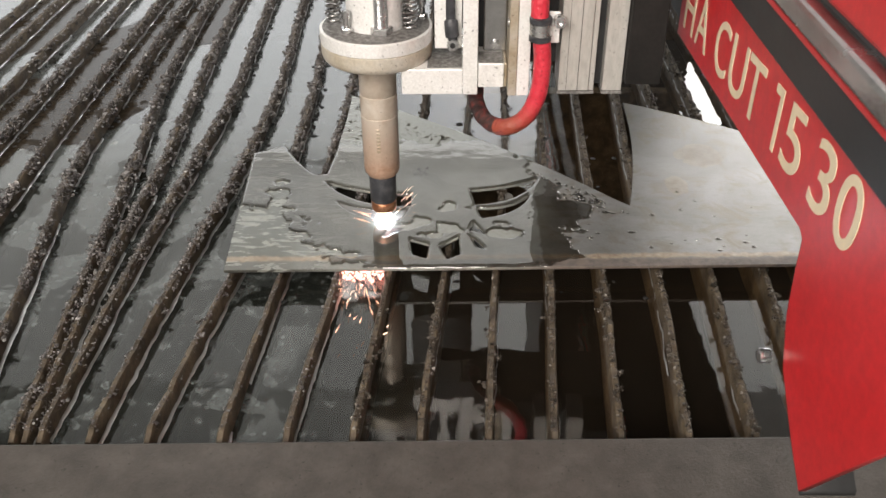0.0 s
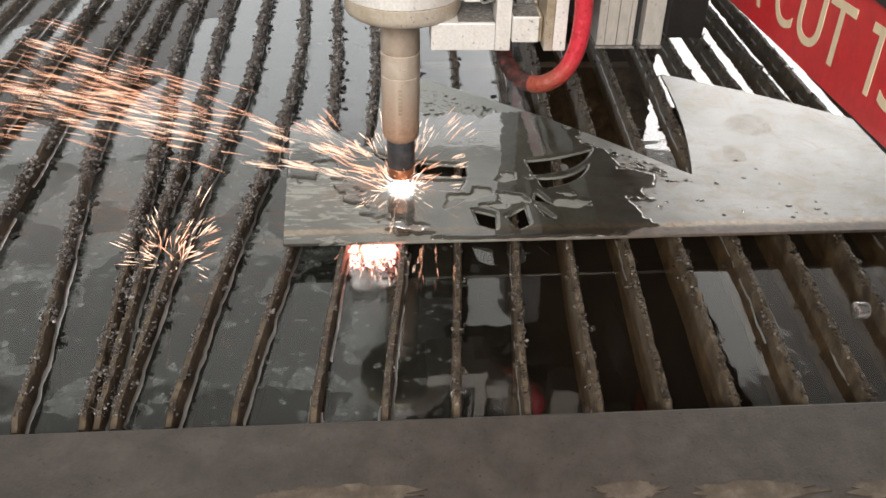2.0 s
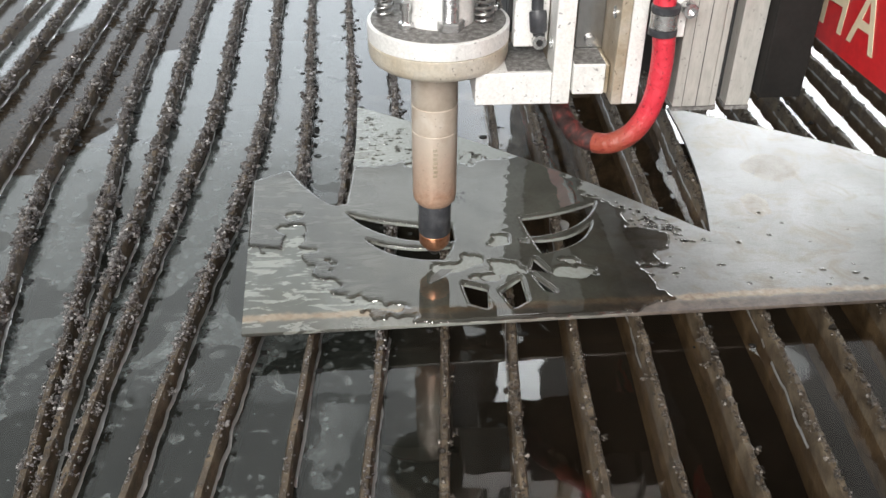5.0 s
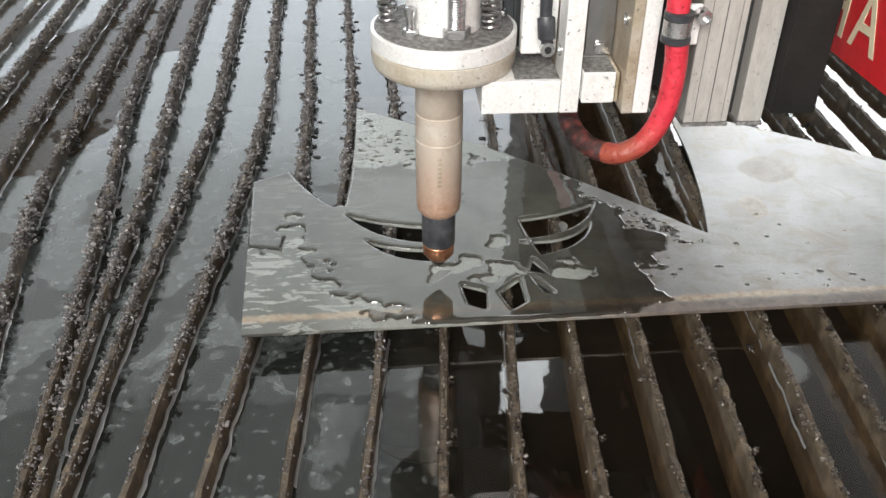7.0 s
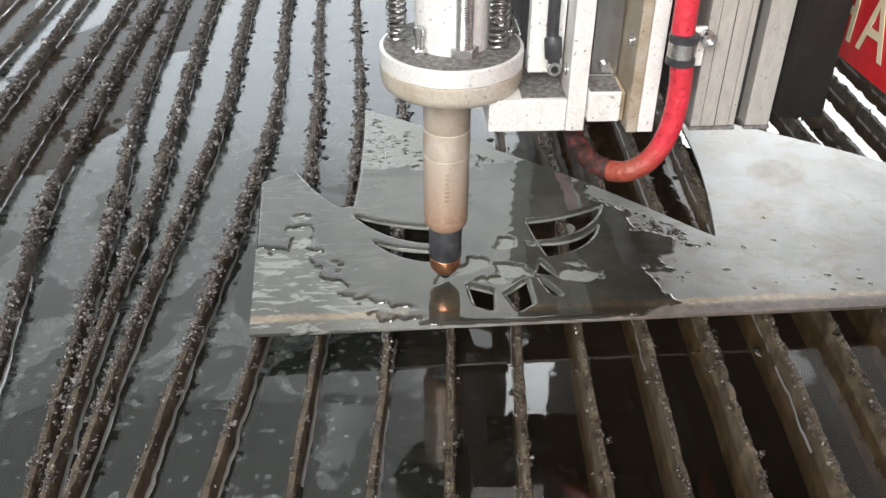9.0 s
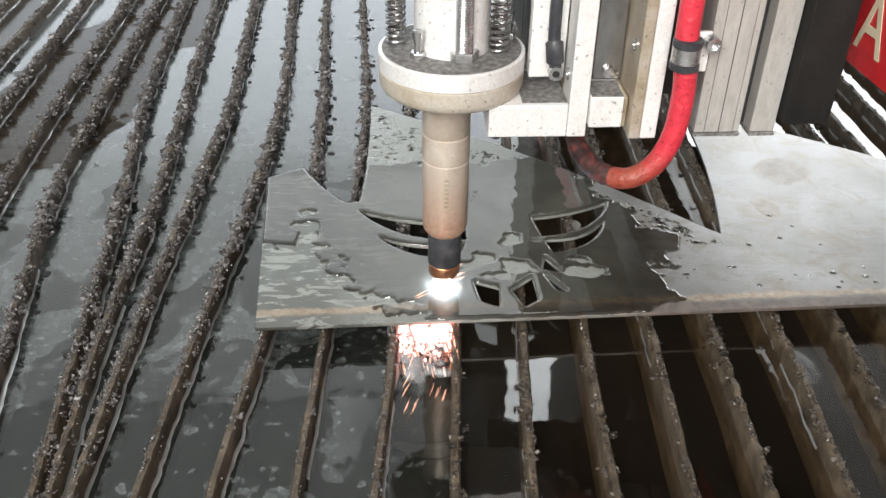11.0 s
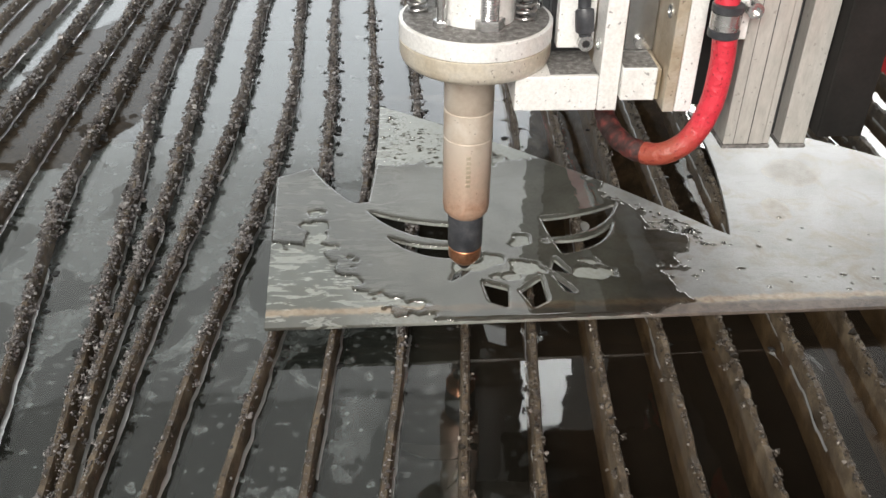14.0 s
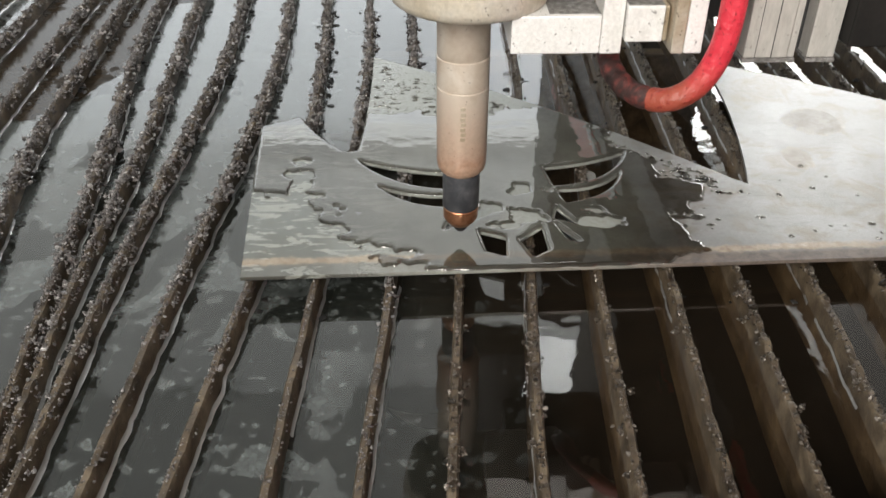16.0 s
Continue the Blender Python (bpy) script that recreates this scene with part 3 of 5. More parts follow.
def slat(rows, crust, seed, lean=0.0, whole=False):
    """One support slat on edge. rows: x at each of the stations. crust: how thick slag covers its top. whole: as far as the front end."""
    rng = np.random.default_rng(seed)
    ob = empty("support_slat", "rusty steel support slat on edge, crusted with slag" if crust > 0.5 else "rusty steel support slat on edge with a few beads of slag", "slat", group="slats of the cutting table")
    ys = np.arange(0.537, 1.995, 0.004)
    xs = np.interp(ys, STATIONS, rows)
    pad = np.pad(xs, 36, mode="edge")
    xs = np.convolve(pad, np.hanning(73) / np.hanning(73).sum(), "valid")
    LINES.append((xs, ys, crust))
    bm = bmesh.new()
    rings, w = [], 0.0031
    for i, (x, y) in enumerate(zip(xs, ys)):
        wob = 0.0012 * noise.noise((x * 30, y * 14, seed))
        top = -0.0022 - 0.0045 * abs(noise.noise((seed * 3.1, y * 45, 0))) - 0.0040 * max(0, noise.noise((seed, y * 140, 5)))
        if i < 3:
            top -= 0.006 * (3 - i) / 3
        prof = ((-w - 0.0004, -0.044), (-w, top - 0.002), (-w * 0.6, top), (w * 0.6, top + 0.0003), (w, top - 0.0016), (w + 0.0004, -0.044))
        rings.append([bm.verts.new((x + wob + a + lean * b, y, b)) for a, b in prof])
    for a, b in zip(rings, rings[1:]):
        for k in range(5):
            bm.faces.new((a[k], b[k], b[k + 1], a[k + 1]))
    bm.faces.new(rings[0])
    bm.faces.new(rings[-1][::-1])
    bmesh.ops.recalc_face_normals(bm, faces=bm.faces)
    part("slat_body", bm, SLAT, ob, smooth=True)
    # slag: clusters along the top edge, spilling over the sides
    near = 0.35 if rows[1] > 0.39 or rows[1] < -0.54 else 1.0
    fine = crust < 0.45
    k = int((4600 + 5600 * crust) * near)
    y = 0.545 + 1.2 * rng.beta(1.0, 1.35, k)
    dens = np.array([0.5 + 0.6 * noise.noise((seed * 7.7, v * 22, 1)) for v in y]) + 0.35 * np.clip((y - 0.62) / 0.25, 0, 1) * crust
    y = y[rng.uniform(0, 1, k) < np.clip(dens, 0.10, 1) * np.clip((y - 0.56) / 0.2, 0.75 if fine or whole else 0.35, 1)]
    k = len(y)
    thick = crust * np.clip((y - 0.68) / 0.25, 0.55 if whole else 0.08, 1)
    swell = np.clip([1 + 1.1 * noise.noise((seed * 4.1, v * 34, 7)) + 0.8 * noise.noise((seed * 2.9, v * 90, 3)) for v in y], 0.3, 2.3)
    sway = np.array([0.0022 * noise.noise((seed * 6.3, v * 48, 11)) for v in y]) * crust
    wide = (0.0019 + 0.0015 * thick) * swell
    off = (rng.uniform(-1.6, 1.6, k) if fine else np.clip(rng.normal(0, 1, k), -1.7, 1.7)) * wide + sway
    z = -0.0015 - np.abs(off) * rng.uniform(0.4, 1.2, k) + rng.uniform(-0.003, 0.0008, k) * (0.4 + 0.9 * thick)
    size = rng.gamma(2.2, 0.00028, k) * (0.92 if fine else np.clip((y - 0.45) / 0.4, 0.6, 1.1) * (0.55 + 0.55 * swell))
    # ragged clots that stick out to the sides
    m = int(66 * crust * crust * near) + 10 * fine
    cy = rng.uniform(0.56 if whole or fine else 0.64, 1.6, m)
    cs = rng.choice((-1, 1), m)
    co = rng.uniform(0.004, 0.0085, m)
    hang = rng.uniform(-0.010, -0.001, m)
    q = 13
    y = np.concatenate([y, np.repeat(cy, q) + rng.normal(0, 0.0014, m * q)])
    off = np.concatenate([off, np.repeat(cs * co, q) * rng.uniform(0.5, 1.1, m * q) + rng.normal(0, 0.0007, m * q)])
    z = np.concatenate([z, np.repeat(hang, q) + rng.normal(0, 0.0010, m * q)])
    size = np.concatenate([size, rng.uniform(0.0004, 0.0013, m * q)])
    z = np.minimum(z, 0.0015 - size * 0.4)
    x = np.interp(y, ys, xs) + off
    crust_ob = new("slag_crust", lumps("slag_crust", np.stack([x, y, z], 1), np.clip(size, 0.0004, 0.0026), SLAG if crust > 0.45 else FINE_SLAG, rng, 0.8, 0.25))
    crust_ob.parent = ob
    tagged(crust_ob, "glittering dark grey crust of slag beads" if crust > 0.45 else "fine brown crust of slag", kind="stuff")
    return ob


def menisci(lines):
    """The water's raised edge along the slats, its highlight strengthened by a pale metallic colour."""
    for k, (xs, ys, crust) in enumerate(lines):
        bm = bmesh.new()
        for side in (-1, 1):
            prev = None
            for x, y in zip(xs, ys):
                w = (0.0008 + 0.0016 * (crust > 0.4)) * (0.8 + 0.5 * noise.noise((k * 5.3, y * 40, side))) * float(np.interp(y, (0.75, 1.1), (1.0, 0.45)))
                out = 0.0034 + 0.0016 * noise.noise((k * 3.7, y * 55, side)) + 0.0009 * noise.noise((k * 1.7, y * 150, side)) + 0.0024 * max(0, crust - 0.4) * min(1, max(0.2, (y - 0.68) / 0.25)) * (1 + 0.8 * noise.noise((k * 2.3, y * 25, side * 3)))
                ring = [bm.verts.new((x + side * (out + w * f), y, LEVEL + 0.0002 + h)) for f, h in ((0.0, 0.0022), (0.2, 0.0014), (0.5, 0.0006), (1.0, 0.0))]
                if noise.noise((k * 9.1, y * 11, side * 2)) < ((0.16 if y < 0.8 else -0.3) if crust < 0.4 else -0.22 if side > 0 else 0.0):
                    prev = None
                    continue
                if prev:
                    for a in range(3):
                        bm.faces.new((prev[a], ring[a], ring[a + 1], prev[a + 1]))
                prev = ring
        tagged(thing("water_meniscus", bm, MENISCUS, "raised edge of the water along a slat", "water", kind="stuff", smooth=True))


def flotsam():
    """Dark crumbs of slag that float beside the crusted slats."""
    rng = np.random.default_rng(31)
    pts, sizes = [], []
    for xs, ys, crust in LINES:
        for _ in range(int(75 * crust)):
            i = int(rng.integers(45, 285))
            pts.append((xs[i] + rng.choice((-1, 1, 1)) * rng.uniform(0.0065, 0.0125), ys[i], LEVEL + 0.0004))
            sizes.append(rng.uniform(0.0012, 0.0046) * rng.uniform(0.5, 1.0))
    tagged(new("floating_slag", lumps("floating_slag", pts, sizes, CRUMB, rng, 0.35)), "dark crumbs of slag floating beside the slats", "slag", kind="stuff")


LINES = []


def slats():
    rows = [
        ((-0.655, -0.655, -0.656, -0.657, -0.66, -0.665), 0.8),
        ((-0.605, -0.605, -0.606, -0.607, -0.61, -0.615), 0.8),
        ((-0.552, -0.552, -0.552, -0.552, -0.55, -0.555), 0.8),
        ((-0.492, -0.495, -0.498, -0.499, -0.503, -0.51), 0.9),
        ((-0.415, -0.428, -0.437, -0.441, -0.443, -0.45), 0.9),
        ((-0.330, -0.357, -0.390, -0.395, -0.400, -0.405), 1.0),
        ((-0.287, -0.304, -0.322, -0.348, -0.363, -0.37), 1.0),
        ((-0.278, -0.291, -0.289, -0.302, -0.316, -0.32), 1.0),
        ((-0.268, -0.267, -0.256, -0.248, -0.263, -0.27), 1.0),
        ((-0.233, -0.219, -0.200, -0.192, -0.209, -0.22), 0.9),
        ((-0.190, -0.168, -0.146, -0.147, -0.162, -0.17), 0.75),
        ((-0.136, -0.123, -0.104, -0.098, -0.110, -0.12), 0.6),
        ((-0.088, -0.070, -0.058, -0.050, -0.060, -0.06), 0.5),
        ((-0.038, -0.023, -0.010, 0.000, 0.000, 0.0), 0.35),
        ((0.010, 0.027, 0.043, 0.056, 0.060, 0.06), 0.3),
        ((0.062, 0.073, 0.092, 0.100, 0.105, 0.11), 0.25),
        ((0.109, 0.125, 0.134, 0.145, 0.150, 0.155), 0.25),
        ((0.158, 0.173, 0.181, 0.190, 0.200, 0.2), 0.25),
        ((0.207, 0.224, 0.228, 0.243, 0.250, 0.25), 0.25),
        ((0.256, 0.271, 0.280, 0.283, 0.290, 0.3), 0.25),
        ((0.305, 0.319, 0.329, 0.331, 0.335, 0.34), 0.3),
        ((0.355, 0.367, 0.374, 0.376, 0.380, 0.385), 0.3),
    ]
    for n in range(9):
        rows.append((tuple(0.403 + 0.05 * n + 0.004 * k for k in range(6)), 0.3))
    for i, (r, crust) in enumerate(rows):
        slat(r, crust, i + 1, whole=i in (6, 7, 8))
    menisci(LINES)
    flotsam()


def arc_between(a, b, bulge, n=10):
    """Points from a to b on a shallow curve that swells to the left of the way by bulge."""
    a, b = Vector((*a, 0)), Vector((*b, 0))
    d = b - a
    side = Vector((-d.y, d.x, 0)).normalized()
    return [((a + d * t + side * bulge * 4 * t * (1 - t)).x, (a + d * t + side * bulge * 4 * t * (1 - t)).y) for t in (k / n for k in range(n))]


def inside_of(px, py, poly):
    """Which grid points lie within a polygon."""
    hit = np.zeros(px.shape, bool)
    for (ax, ay), (bx, by) in zip(poly, poly[1:] + poly[:1]):
        if ay != by:
            hit ^= ((ay > py) != (by > py)) & (px < (bx - ax) * (py - ay) / (by - ay) + ax)
    return hit


def puddle(outline, holes):
    """Standing water on the plate, with a rounded rim and dry islands."""
    d = 0.0006
    gx, gy = np.arange(-0.20, 0.345, d), np.arange(0.732, 1.0, d)
    px, py = np.meshgrid(gx, gy)
    wave = np.array([[noise.noise((a * 42, b * 42, 3)) + 0.9 * noise.noise((a * 110, b * 110, 9)) + 0.5 * noise.noise((a * 260, b * 260, 5)) for a in gx] for b in gy])
    rough = np.array([[noise.noise((a * 60, b * 90, 13)) + 0.35 * noise.noise((a * 170, b * 210, 19)) for a in gx] for b in gy])

    def ellipse(cx, cy, rx, ry):
        return 1 - ((px - cx) / rx) ** 2 - ((py - cy) / ry) ** 2
    wet = np.full(px.shape, -9.0)
    for e in ((-0.125, 0.915, 0.095, 0.080), (-0.02, 0.895, 0.12, 0.092), (0.045, 0.90, 0.075, 0.088), (0.085, 0.86, 0.062, 0.065), (0.02, 0.80, 0.135, 0.052), (0.140, 0.838, 0.034, 0.024), (0.118, 0.785, 0.030, 0.036), (-0.075, 0.842, 0.060, 0.060), (0.03, 0.763, 0.125, 0.026)):
        wet = np.maximum(wet, ellipse(*e))
    wet += 0.30 * wave
    for e in ((-0.158, 0.785, 0.048, 0.045), (-0.145, 0.858, 0.010, 0.034), (-0.112, 0.763, 0.052, 0.011), (-0.006, 0.816, 0.020, 0.011), (0.012, 0.794, 0.010, 0.005), (0.038, 0.844, 0.013, 0.010), (0.036, 0.807, 0.015, 0.008), (0.086, 0.800, 0.017, 0.012)):
        wet = np.minimum(wet, 1.7 * rough - 0.8 * ellipse(*e) + 0.15)
    mask = (wet > 0) & inside_of(px, py, outline)
    for h in holes:
        mask &= ~inside_of(px, py, h)
    soft = mask.astype(float)
    ker = np.hanning(13)
    ker /= ker.sum()
    for axis in (0, 1):
        soft = np.apply_along_axis(lambda r: np.convolve(r, ker, "same"), axis, soft)
    z = 0.0027 + 0.0021 * np.sqrt(np.clip((soft - 0.48) / 0.52, 0, 1))
    use = soft > 0.48
    face = use[:-1, :-1] | use[1:, :-1] | use[:-1, 1:] | use[1:, 1:]
    idx = np.arange(px.size).reshape(px.shape)
    quads = np.stack([idx[:-1, :-1], idx[:-1, 1:], idx[1:, 1:], idx[1:, :-1]], -1)[face]
    keep, flat = np.unique(quads, return_inverse=True)
    me = bpy.data.meshes.new("puddle")
    me.from_pydata(np.stack([px.ravel(), py.ravel(), z.ravel()], 1)[keep].tolist(), [], flat.reshape(-1, 4).tolist())
    me.materials.append(PUDDLE)
    me.shade_smooth()
    tagged(new("puddle", me), "thin puddle of clear water spread over the steel plate", "puddle", kind="stuff")
    return lambda x, y: bool(soft[int(np.clip(round((y - gy[0]) / d), 0, len(gy) - 1)), int(np.clip(round((x - gx[0]) / d), 0, len(gx) - 1))] > 0.02)


def work_plate():
    out = arc_between((-0.173, 0.737), (0.50, 0.753), 0, 2)
    out += arc_between((0.50, 0.753), (0.50, 0.90), 0, 2)
    out += arc_between((0.50, 0.90), (0.242, 1.090), -0.012, 16)
    out += arc_between((0.242, 1.090), (0.213, 0.849), 0.007, 14)
    out += arc_between((0.213, 0.849), (0.202, 0.859), 0, 2)
    out += arc_between((0.202, 0.859), (-0.093, 1.110), -0.012, 18)
    out += arc_between((-0.093, 1.110), (-0.101, 0.912), 0.003, 10)
    out += arc_between((-0.101, 0.912), (-0.116, 0.913), 0.003, 5)
    out += arc_between((-0.116, 0.913), (-0.155, 0.976), 0.003, 6)
    out += arc_between((-0.155, 0.976), (-0.188, 0.957), 0.0, 3)
    out += arc_between((-0.188, 0.957), (-0.173, 0.737), 0.0, 3)
    holes = [
        # two-slit crescents, cut on both sides of the middle
        arc_between((-0.101, 0.897), (-0.008, 0.872), -0.006) + arc_between((-0.008, 0.872), (-0.008, 0.847), 0, 2) + arc_between((-0.008, 0.847), (-0.101, 0.897), 0.016),
        arc_between((-0.084, 0.856), (-0.010, 0.841), -0.008) + arc_between((-0.010, 0.841), (-0.018, 0.821), 0, 3) + arc_between((-0.018, 0.821), (-0.084, 0.856), 0.011),
        arc_between((0.052, 0.880), (0.124, 0.904), -0.004) + arc_between((0.124, 0.904), (0.057, 0.850), 0.014) + arc_between((0.057, 0.850), (0.052, 0.880), 0, 3),
        arc_between((0.058, 0.846), (0.114, 0.872), -0.009) + arc_between((0.114, 0.872), (0.063, 0.825), 0.011) + arc_between((0.063, 0.825), (0.058, 0.846), 0, 3),
        [(-0.033, 0.789), (-0.027, 0.793), (-0.020, 0.799), (-0.012, 0.808), (-0.022, 0.809), (-0.029, 0.801)],
        # small windows near the front edge
        [(-0.007, 0.789), (0.013, 0.780), (0.011, 0.755), (-0.003, 0.762)],
        [(0.022, 0.776), (0.041, 0.794), (0.042, 0.763), (0.030, 0.754)],
        [(0.055, 0.820), (0.067, 0.796), (0.050, 0.803)],
        [(0.049, 0.800), (0.066, 0.771), (0.058, 0.774)],
    ]
    # offcuts that fill two of the openings until they are cut free
    offcuts = []
    for loop in (holes[1], holes[4]):
        mid = sum((Vector((*p, 0)) for p in loop), Vector()) / len(loop)
        small = [((x - mid.x) * 0.97, (y - mid.y) * 0.97) for x, y in loop]
        o = tagged(new("offcut", sheet(small, [], -0.0015, 0.003, PLATE_PLAIN, "offcut", 0.0002)), "small wet steel offcut cut loose from the plate", "offcut", "offcuts of the plate")
        offcuts.append((o, mid))
    # round slug caught on the slat in the far crescent
    slug = [(0.0062 * math.cos(k * math.pi / 12), 0.0062 * math.sin(k * math.pi / 12)) for k in range(24)]
    o = tagged(new("slug", sheet(slug, [], -0.0015, 0.003, PLATE_PLAIN, "slug", 0.0003)), "round wet steel slug tilted on a slat in the opening", "offcut", "offcuts of the plate")
    o.matrix_world = pose(0.091, 0.883, -0.0090, 14, -8, 0)
    tagged(new("work_plate", sheet(out, holes, 0.0, 0.003, PLATE, "work_plate", 0.0003)), "wet grey steel plate with cut crescent openings, lying on the slats", "metal plate")
    wet_at = puddle(out, holes)
    # small curl of slag left on the sheet
    rng = np.random.default_rng(8)
    c = np.stack([rng.normal(0.000, 0.004, 22), rng.normal(0.918, 0.004, 22), rng.uniform(0.003, 0.0042, 22)], 1)
    s = tagged(new("slag_beads", lumps("slag_beads", c, rng.uniform(0.0006, 0.0018, 22), SLAG, rng)), "small dark beads of slag on the wet plate", "slag", kind="stuff")
    # standing drops, flat domes stretched across the sheet
    def drops(count, x0, x1, y0, y1, keep, lo, hi, seed):
        r = np.random.default_rng(seed)
        pts, sizes = [], []
        for _ in range(count * 16):
            if len(pts) >= count:
                break
            x, y = r.uniform(x0, x1), r.uniform(y0, y1)
            if keep(x, y) and not wet_at(x, y) and not any(inside_of(np.array(x), np.array(y), h).any() for h in holes):
                pts.append((x, y, 0.003))
                sizes.append(r.uniform(lo, hi) * r.uniform(0.5, 1.0))
        return pts, sizes
    inside = lambda x, y: y < 1.11 - 0.85 * (x + 0.093) - 0.012 and x > -0.09
    a = drops(190, -0.09, 0.10, 0.975, 1.10, inside, 0.0008, 0.0026, 1)
    b = drops(150, 0.02, 0.21, 0.835, 1.02, lambda x, y: y < 1.102 - 0.85 * (x + 0.093) and y > 1.025 - 0.85 * (x + 0.093) and (x < 0.19 or y < 0.84), 0.0010, 0.0040, 2)
    c = drops(24, 0.15, 0.34, 0.765, 0.88, lambda x, y: x > 0.215 or y < 0.84, 0.0010, 0.0038, 3)
    for p in (a, b, c):
        tagged(new("water_drops", lumps("water_drops", p[0], p[1], PUDDLE, np.random.default_rng(4), 0.28, 0.07, 1.35)), "clear beads of water standing on the plate", "water drops", kind="stuff").data.shade_smooth()
    return offcuts


# ---------------------------------------------------------------- torch head; its own space starts at the nozzle tip
def helix(x, y, z0, z1, r, turns, wire, bend=0.0):
    n = int(turns * 14)
    pts = []
    for i in range(n + 1):
        f = i / n
        a = 2 * math.pi * turns * f
        pts.append((x + r * math.cos(a) + bend * f * f, y + r * math.sin(a), z0 + (z1 - z0) * f))
    return tube(pts, wire, 7)


def hexnut(x, y, z0, z1, r):
    return lathe([(r * 0.93, z0), (r, z0 + 0.0008), (r, z1 - 0.0008), (r * 0.93, z1)], 6, (x, y, 0))


def torch_head():
    head = empty("torch_head", "plasma cutting torch with copper nozzle in a flanged aluminium holder", "torch")
    part("nozzle_tip", lathe([(0.0022, 0.0), (0.0030, 0.0004), (0.0050, 0.0030), (0.0066, 0.0065), (0.0066, 0.009)], 32), DARK, head, "sooty nozzle orifice", True)
    part("nozzle", lathe([(0.0066, 0.0062), (0.0082, 0.0070), (0.0105, 0.0100), (0.0121, 0.0125), (0.0122, 0.0205), (0.0116, 0.0212)], 48), COPPER, head, "copper nozzle cap", True)
    part("sleeve", lathe([(0.0120, 0.0213), (0.0127, 0.0222), (0.0127, 0.0485), (0.0121, 0.0500)], 48), BLACK, head, "scuffed black retaining sleeve", True)
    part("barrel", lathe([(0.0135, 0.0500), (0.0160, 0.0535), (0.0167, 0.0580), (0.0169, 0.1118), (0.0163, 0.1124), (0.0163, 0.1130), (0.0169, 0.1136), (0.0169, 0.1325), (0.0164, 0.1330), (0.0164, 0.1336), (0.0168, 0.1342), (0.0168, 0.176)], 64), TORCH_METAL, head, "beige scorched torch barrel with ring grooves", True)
    # faint stamped marks that cannot be read
    for k in range(7):
        a = 0.0169 * math.cos(radians(-92 + 1.2 * (k % 2)))
        z = 0.080 + 0.0036 * k
        part("stamped_mark", box(a - 0.0016, a + 0.0016, -0.01735, -0.0166, z, z + 0.0022), TARNISH, head, "worn unreadable stamping")
    part("flange_lower", lathe([(0.0400, 0.1712), (0.0440, 0.1722), (0.0467, 0.1745), (0.0478, 0.1782), (0.0478, 0.1866), (0.0472, 0.1872)], 96, (0.002, -0.009, 0)), FLANGE, head, "lower flange disc, heat tinted", True)
    part("flange_upper", lathe([(0.0472, 0.1874), (0.0480, 0.1880), (0.0480, 0.1985), (0.0473, 0.1992)], 96, (0.002, -0.009, 0)), ALU, head, "upper flange disc", True)
    part("flange_dust", lathe([(0.0455, 0.1992), (0.0455, 0.1996)], 64, (0.002, -0.009, 0)), ALU_DIRTY, head, "grey grinding dust on the flange")
    part("inner_sleeve", lathe([(0.0245, 0.1994), (0.0245, 0.2380), (0.0255, 0.2390), (0.0255, 0.2420), (0.0245, 0.2430), (0.0245, 0.300)], 48, (0.002, -0.009, 0)), ALU, head, "turned aluminium sleeve", True)
    ring = lathe([(0.0450, 0.285), (0.0470, 0.287), (0.0470, 0.305), (0.0450, 0.307)], 64, (0.002, -0.009, 0))
    part("top_ring", ring, ALU, head, "upper clamping disc", True)
    rod = [(0.0062, 0.1992)]
    for k in range(26):
        rod += [(0.0062, 0.206 + 0.0016 * k), (0.0057, 0.2068 + 0.0016 * k)]
    rod += [(0.0062, 0.2490), (0.0062, 0.290)]
    part("threaded_rod", lathe(rod, 28, (0.008, -0.031, 0)), CHROME, head, "thick threaded rod", True)
    part("hex_nut", hexnut(0.008, -0.031, 0.1994, 0.2060, 0.0098), CHROME, head, "wide hexagonal nut")
    for x, y, bend in ((-0.034, -0.004, -0.002), (0.0315, -0.020, 0.006)):
        part("coil_spring", helix(x, y, 0.1996, 0.286, 0.0058, 21, 0.0010, bend), SPRING, head, "dark coil spring", True)
    for x, y in ((-0.0205, -0.0285), (0.0405, 0.004)):
        b = lathe([(0.0026, 0.1996), (0.0026, 0.2120), (0.0037, 0.2122), (0.0037, 0.2175), (0.0030, 0.2180)], 20, (x, y, 0))
        s = part("cap_screw", b, CHROME, head, "small socket head screw", True)
        part("lock_nut", hexnut(x, y, 0.1994, 0.2040, 0.0050), CHROME, s)
    # bracket that carries the flange, with its uprights
    part("bracket", box(0.0244, 0.0755, -0.0445, 0.010, 0.1510, 0.1735, 0.0008), ALU, head, "milled aluminium holder block")
    part("bracket_dust", box(0.046, 0.0750, -0.041, 0.009, 0.1733, 0.1739), ALU_DIRTY, head, "grinding dust on the block")
    part("upright_bar", box(0.0757, 0.0880, -0.0450, -0.020, 0.1510, 0.34, 0.0008), ALU, head, "upright aluminium bar")
    part("rear_upright", box(0.0760, 0.0875, -0.0198, 0.012, 0.1515, 0.34, 0.0008), TARNISH, head, "tinted upright plate")
    part("sensor_plate", box(0.0520, 0.0750, -0.020, -0.010, 0.182, 0.34, 0.0008), ALU, head, "pale sensor plate")
    cable = spline([(0.0675, -0.030, 0.192), (0.0660, -0.029, 0.206), (0.0655, -0.026, 0.227), (0.066, -0.025, 0.34)], 8)
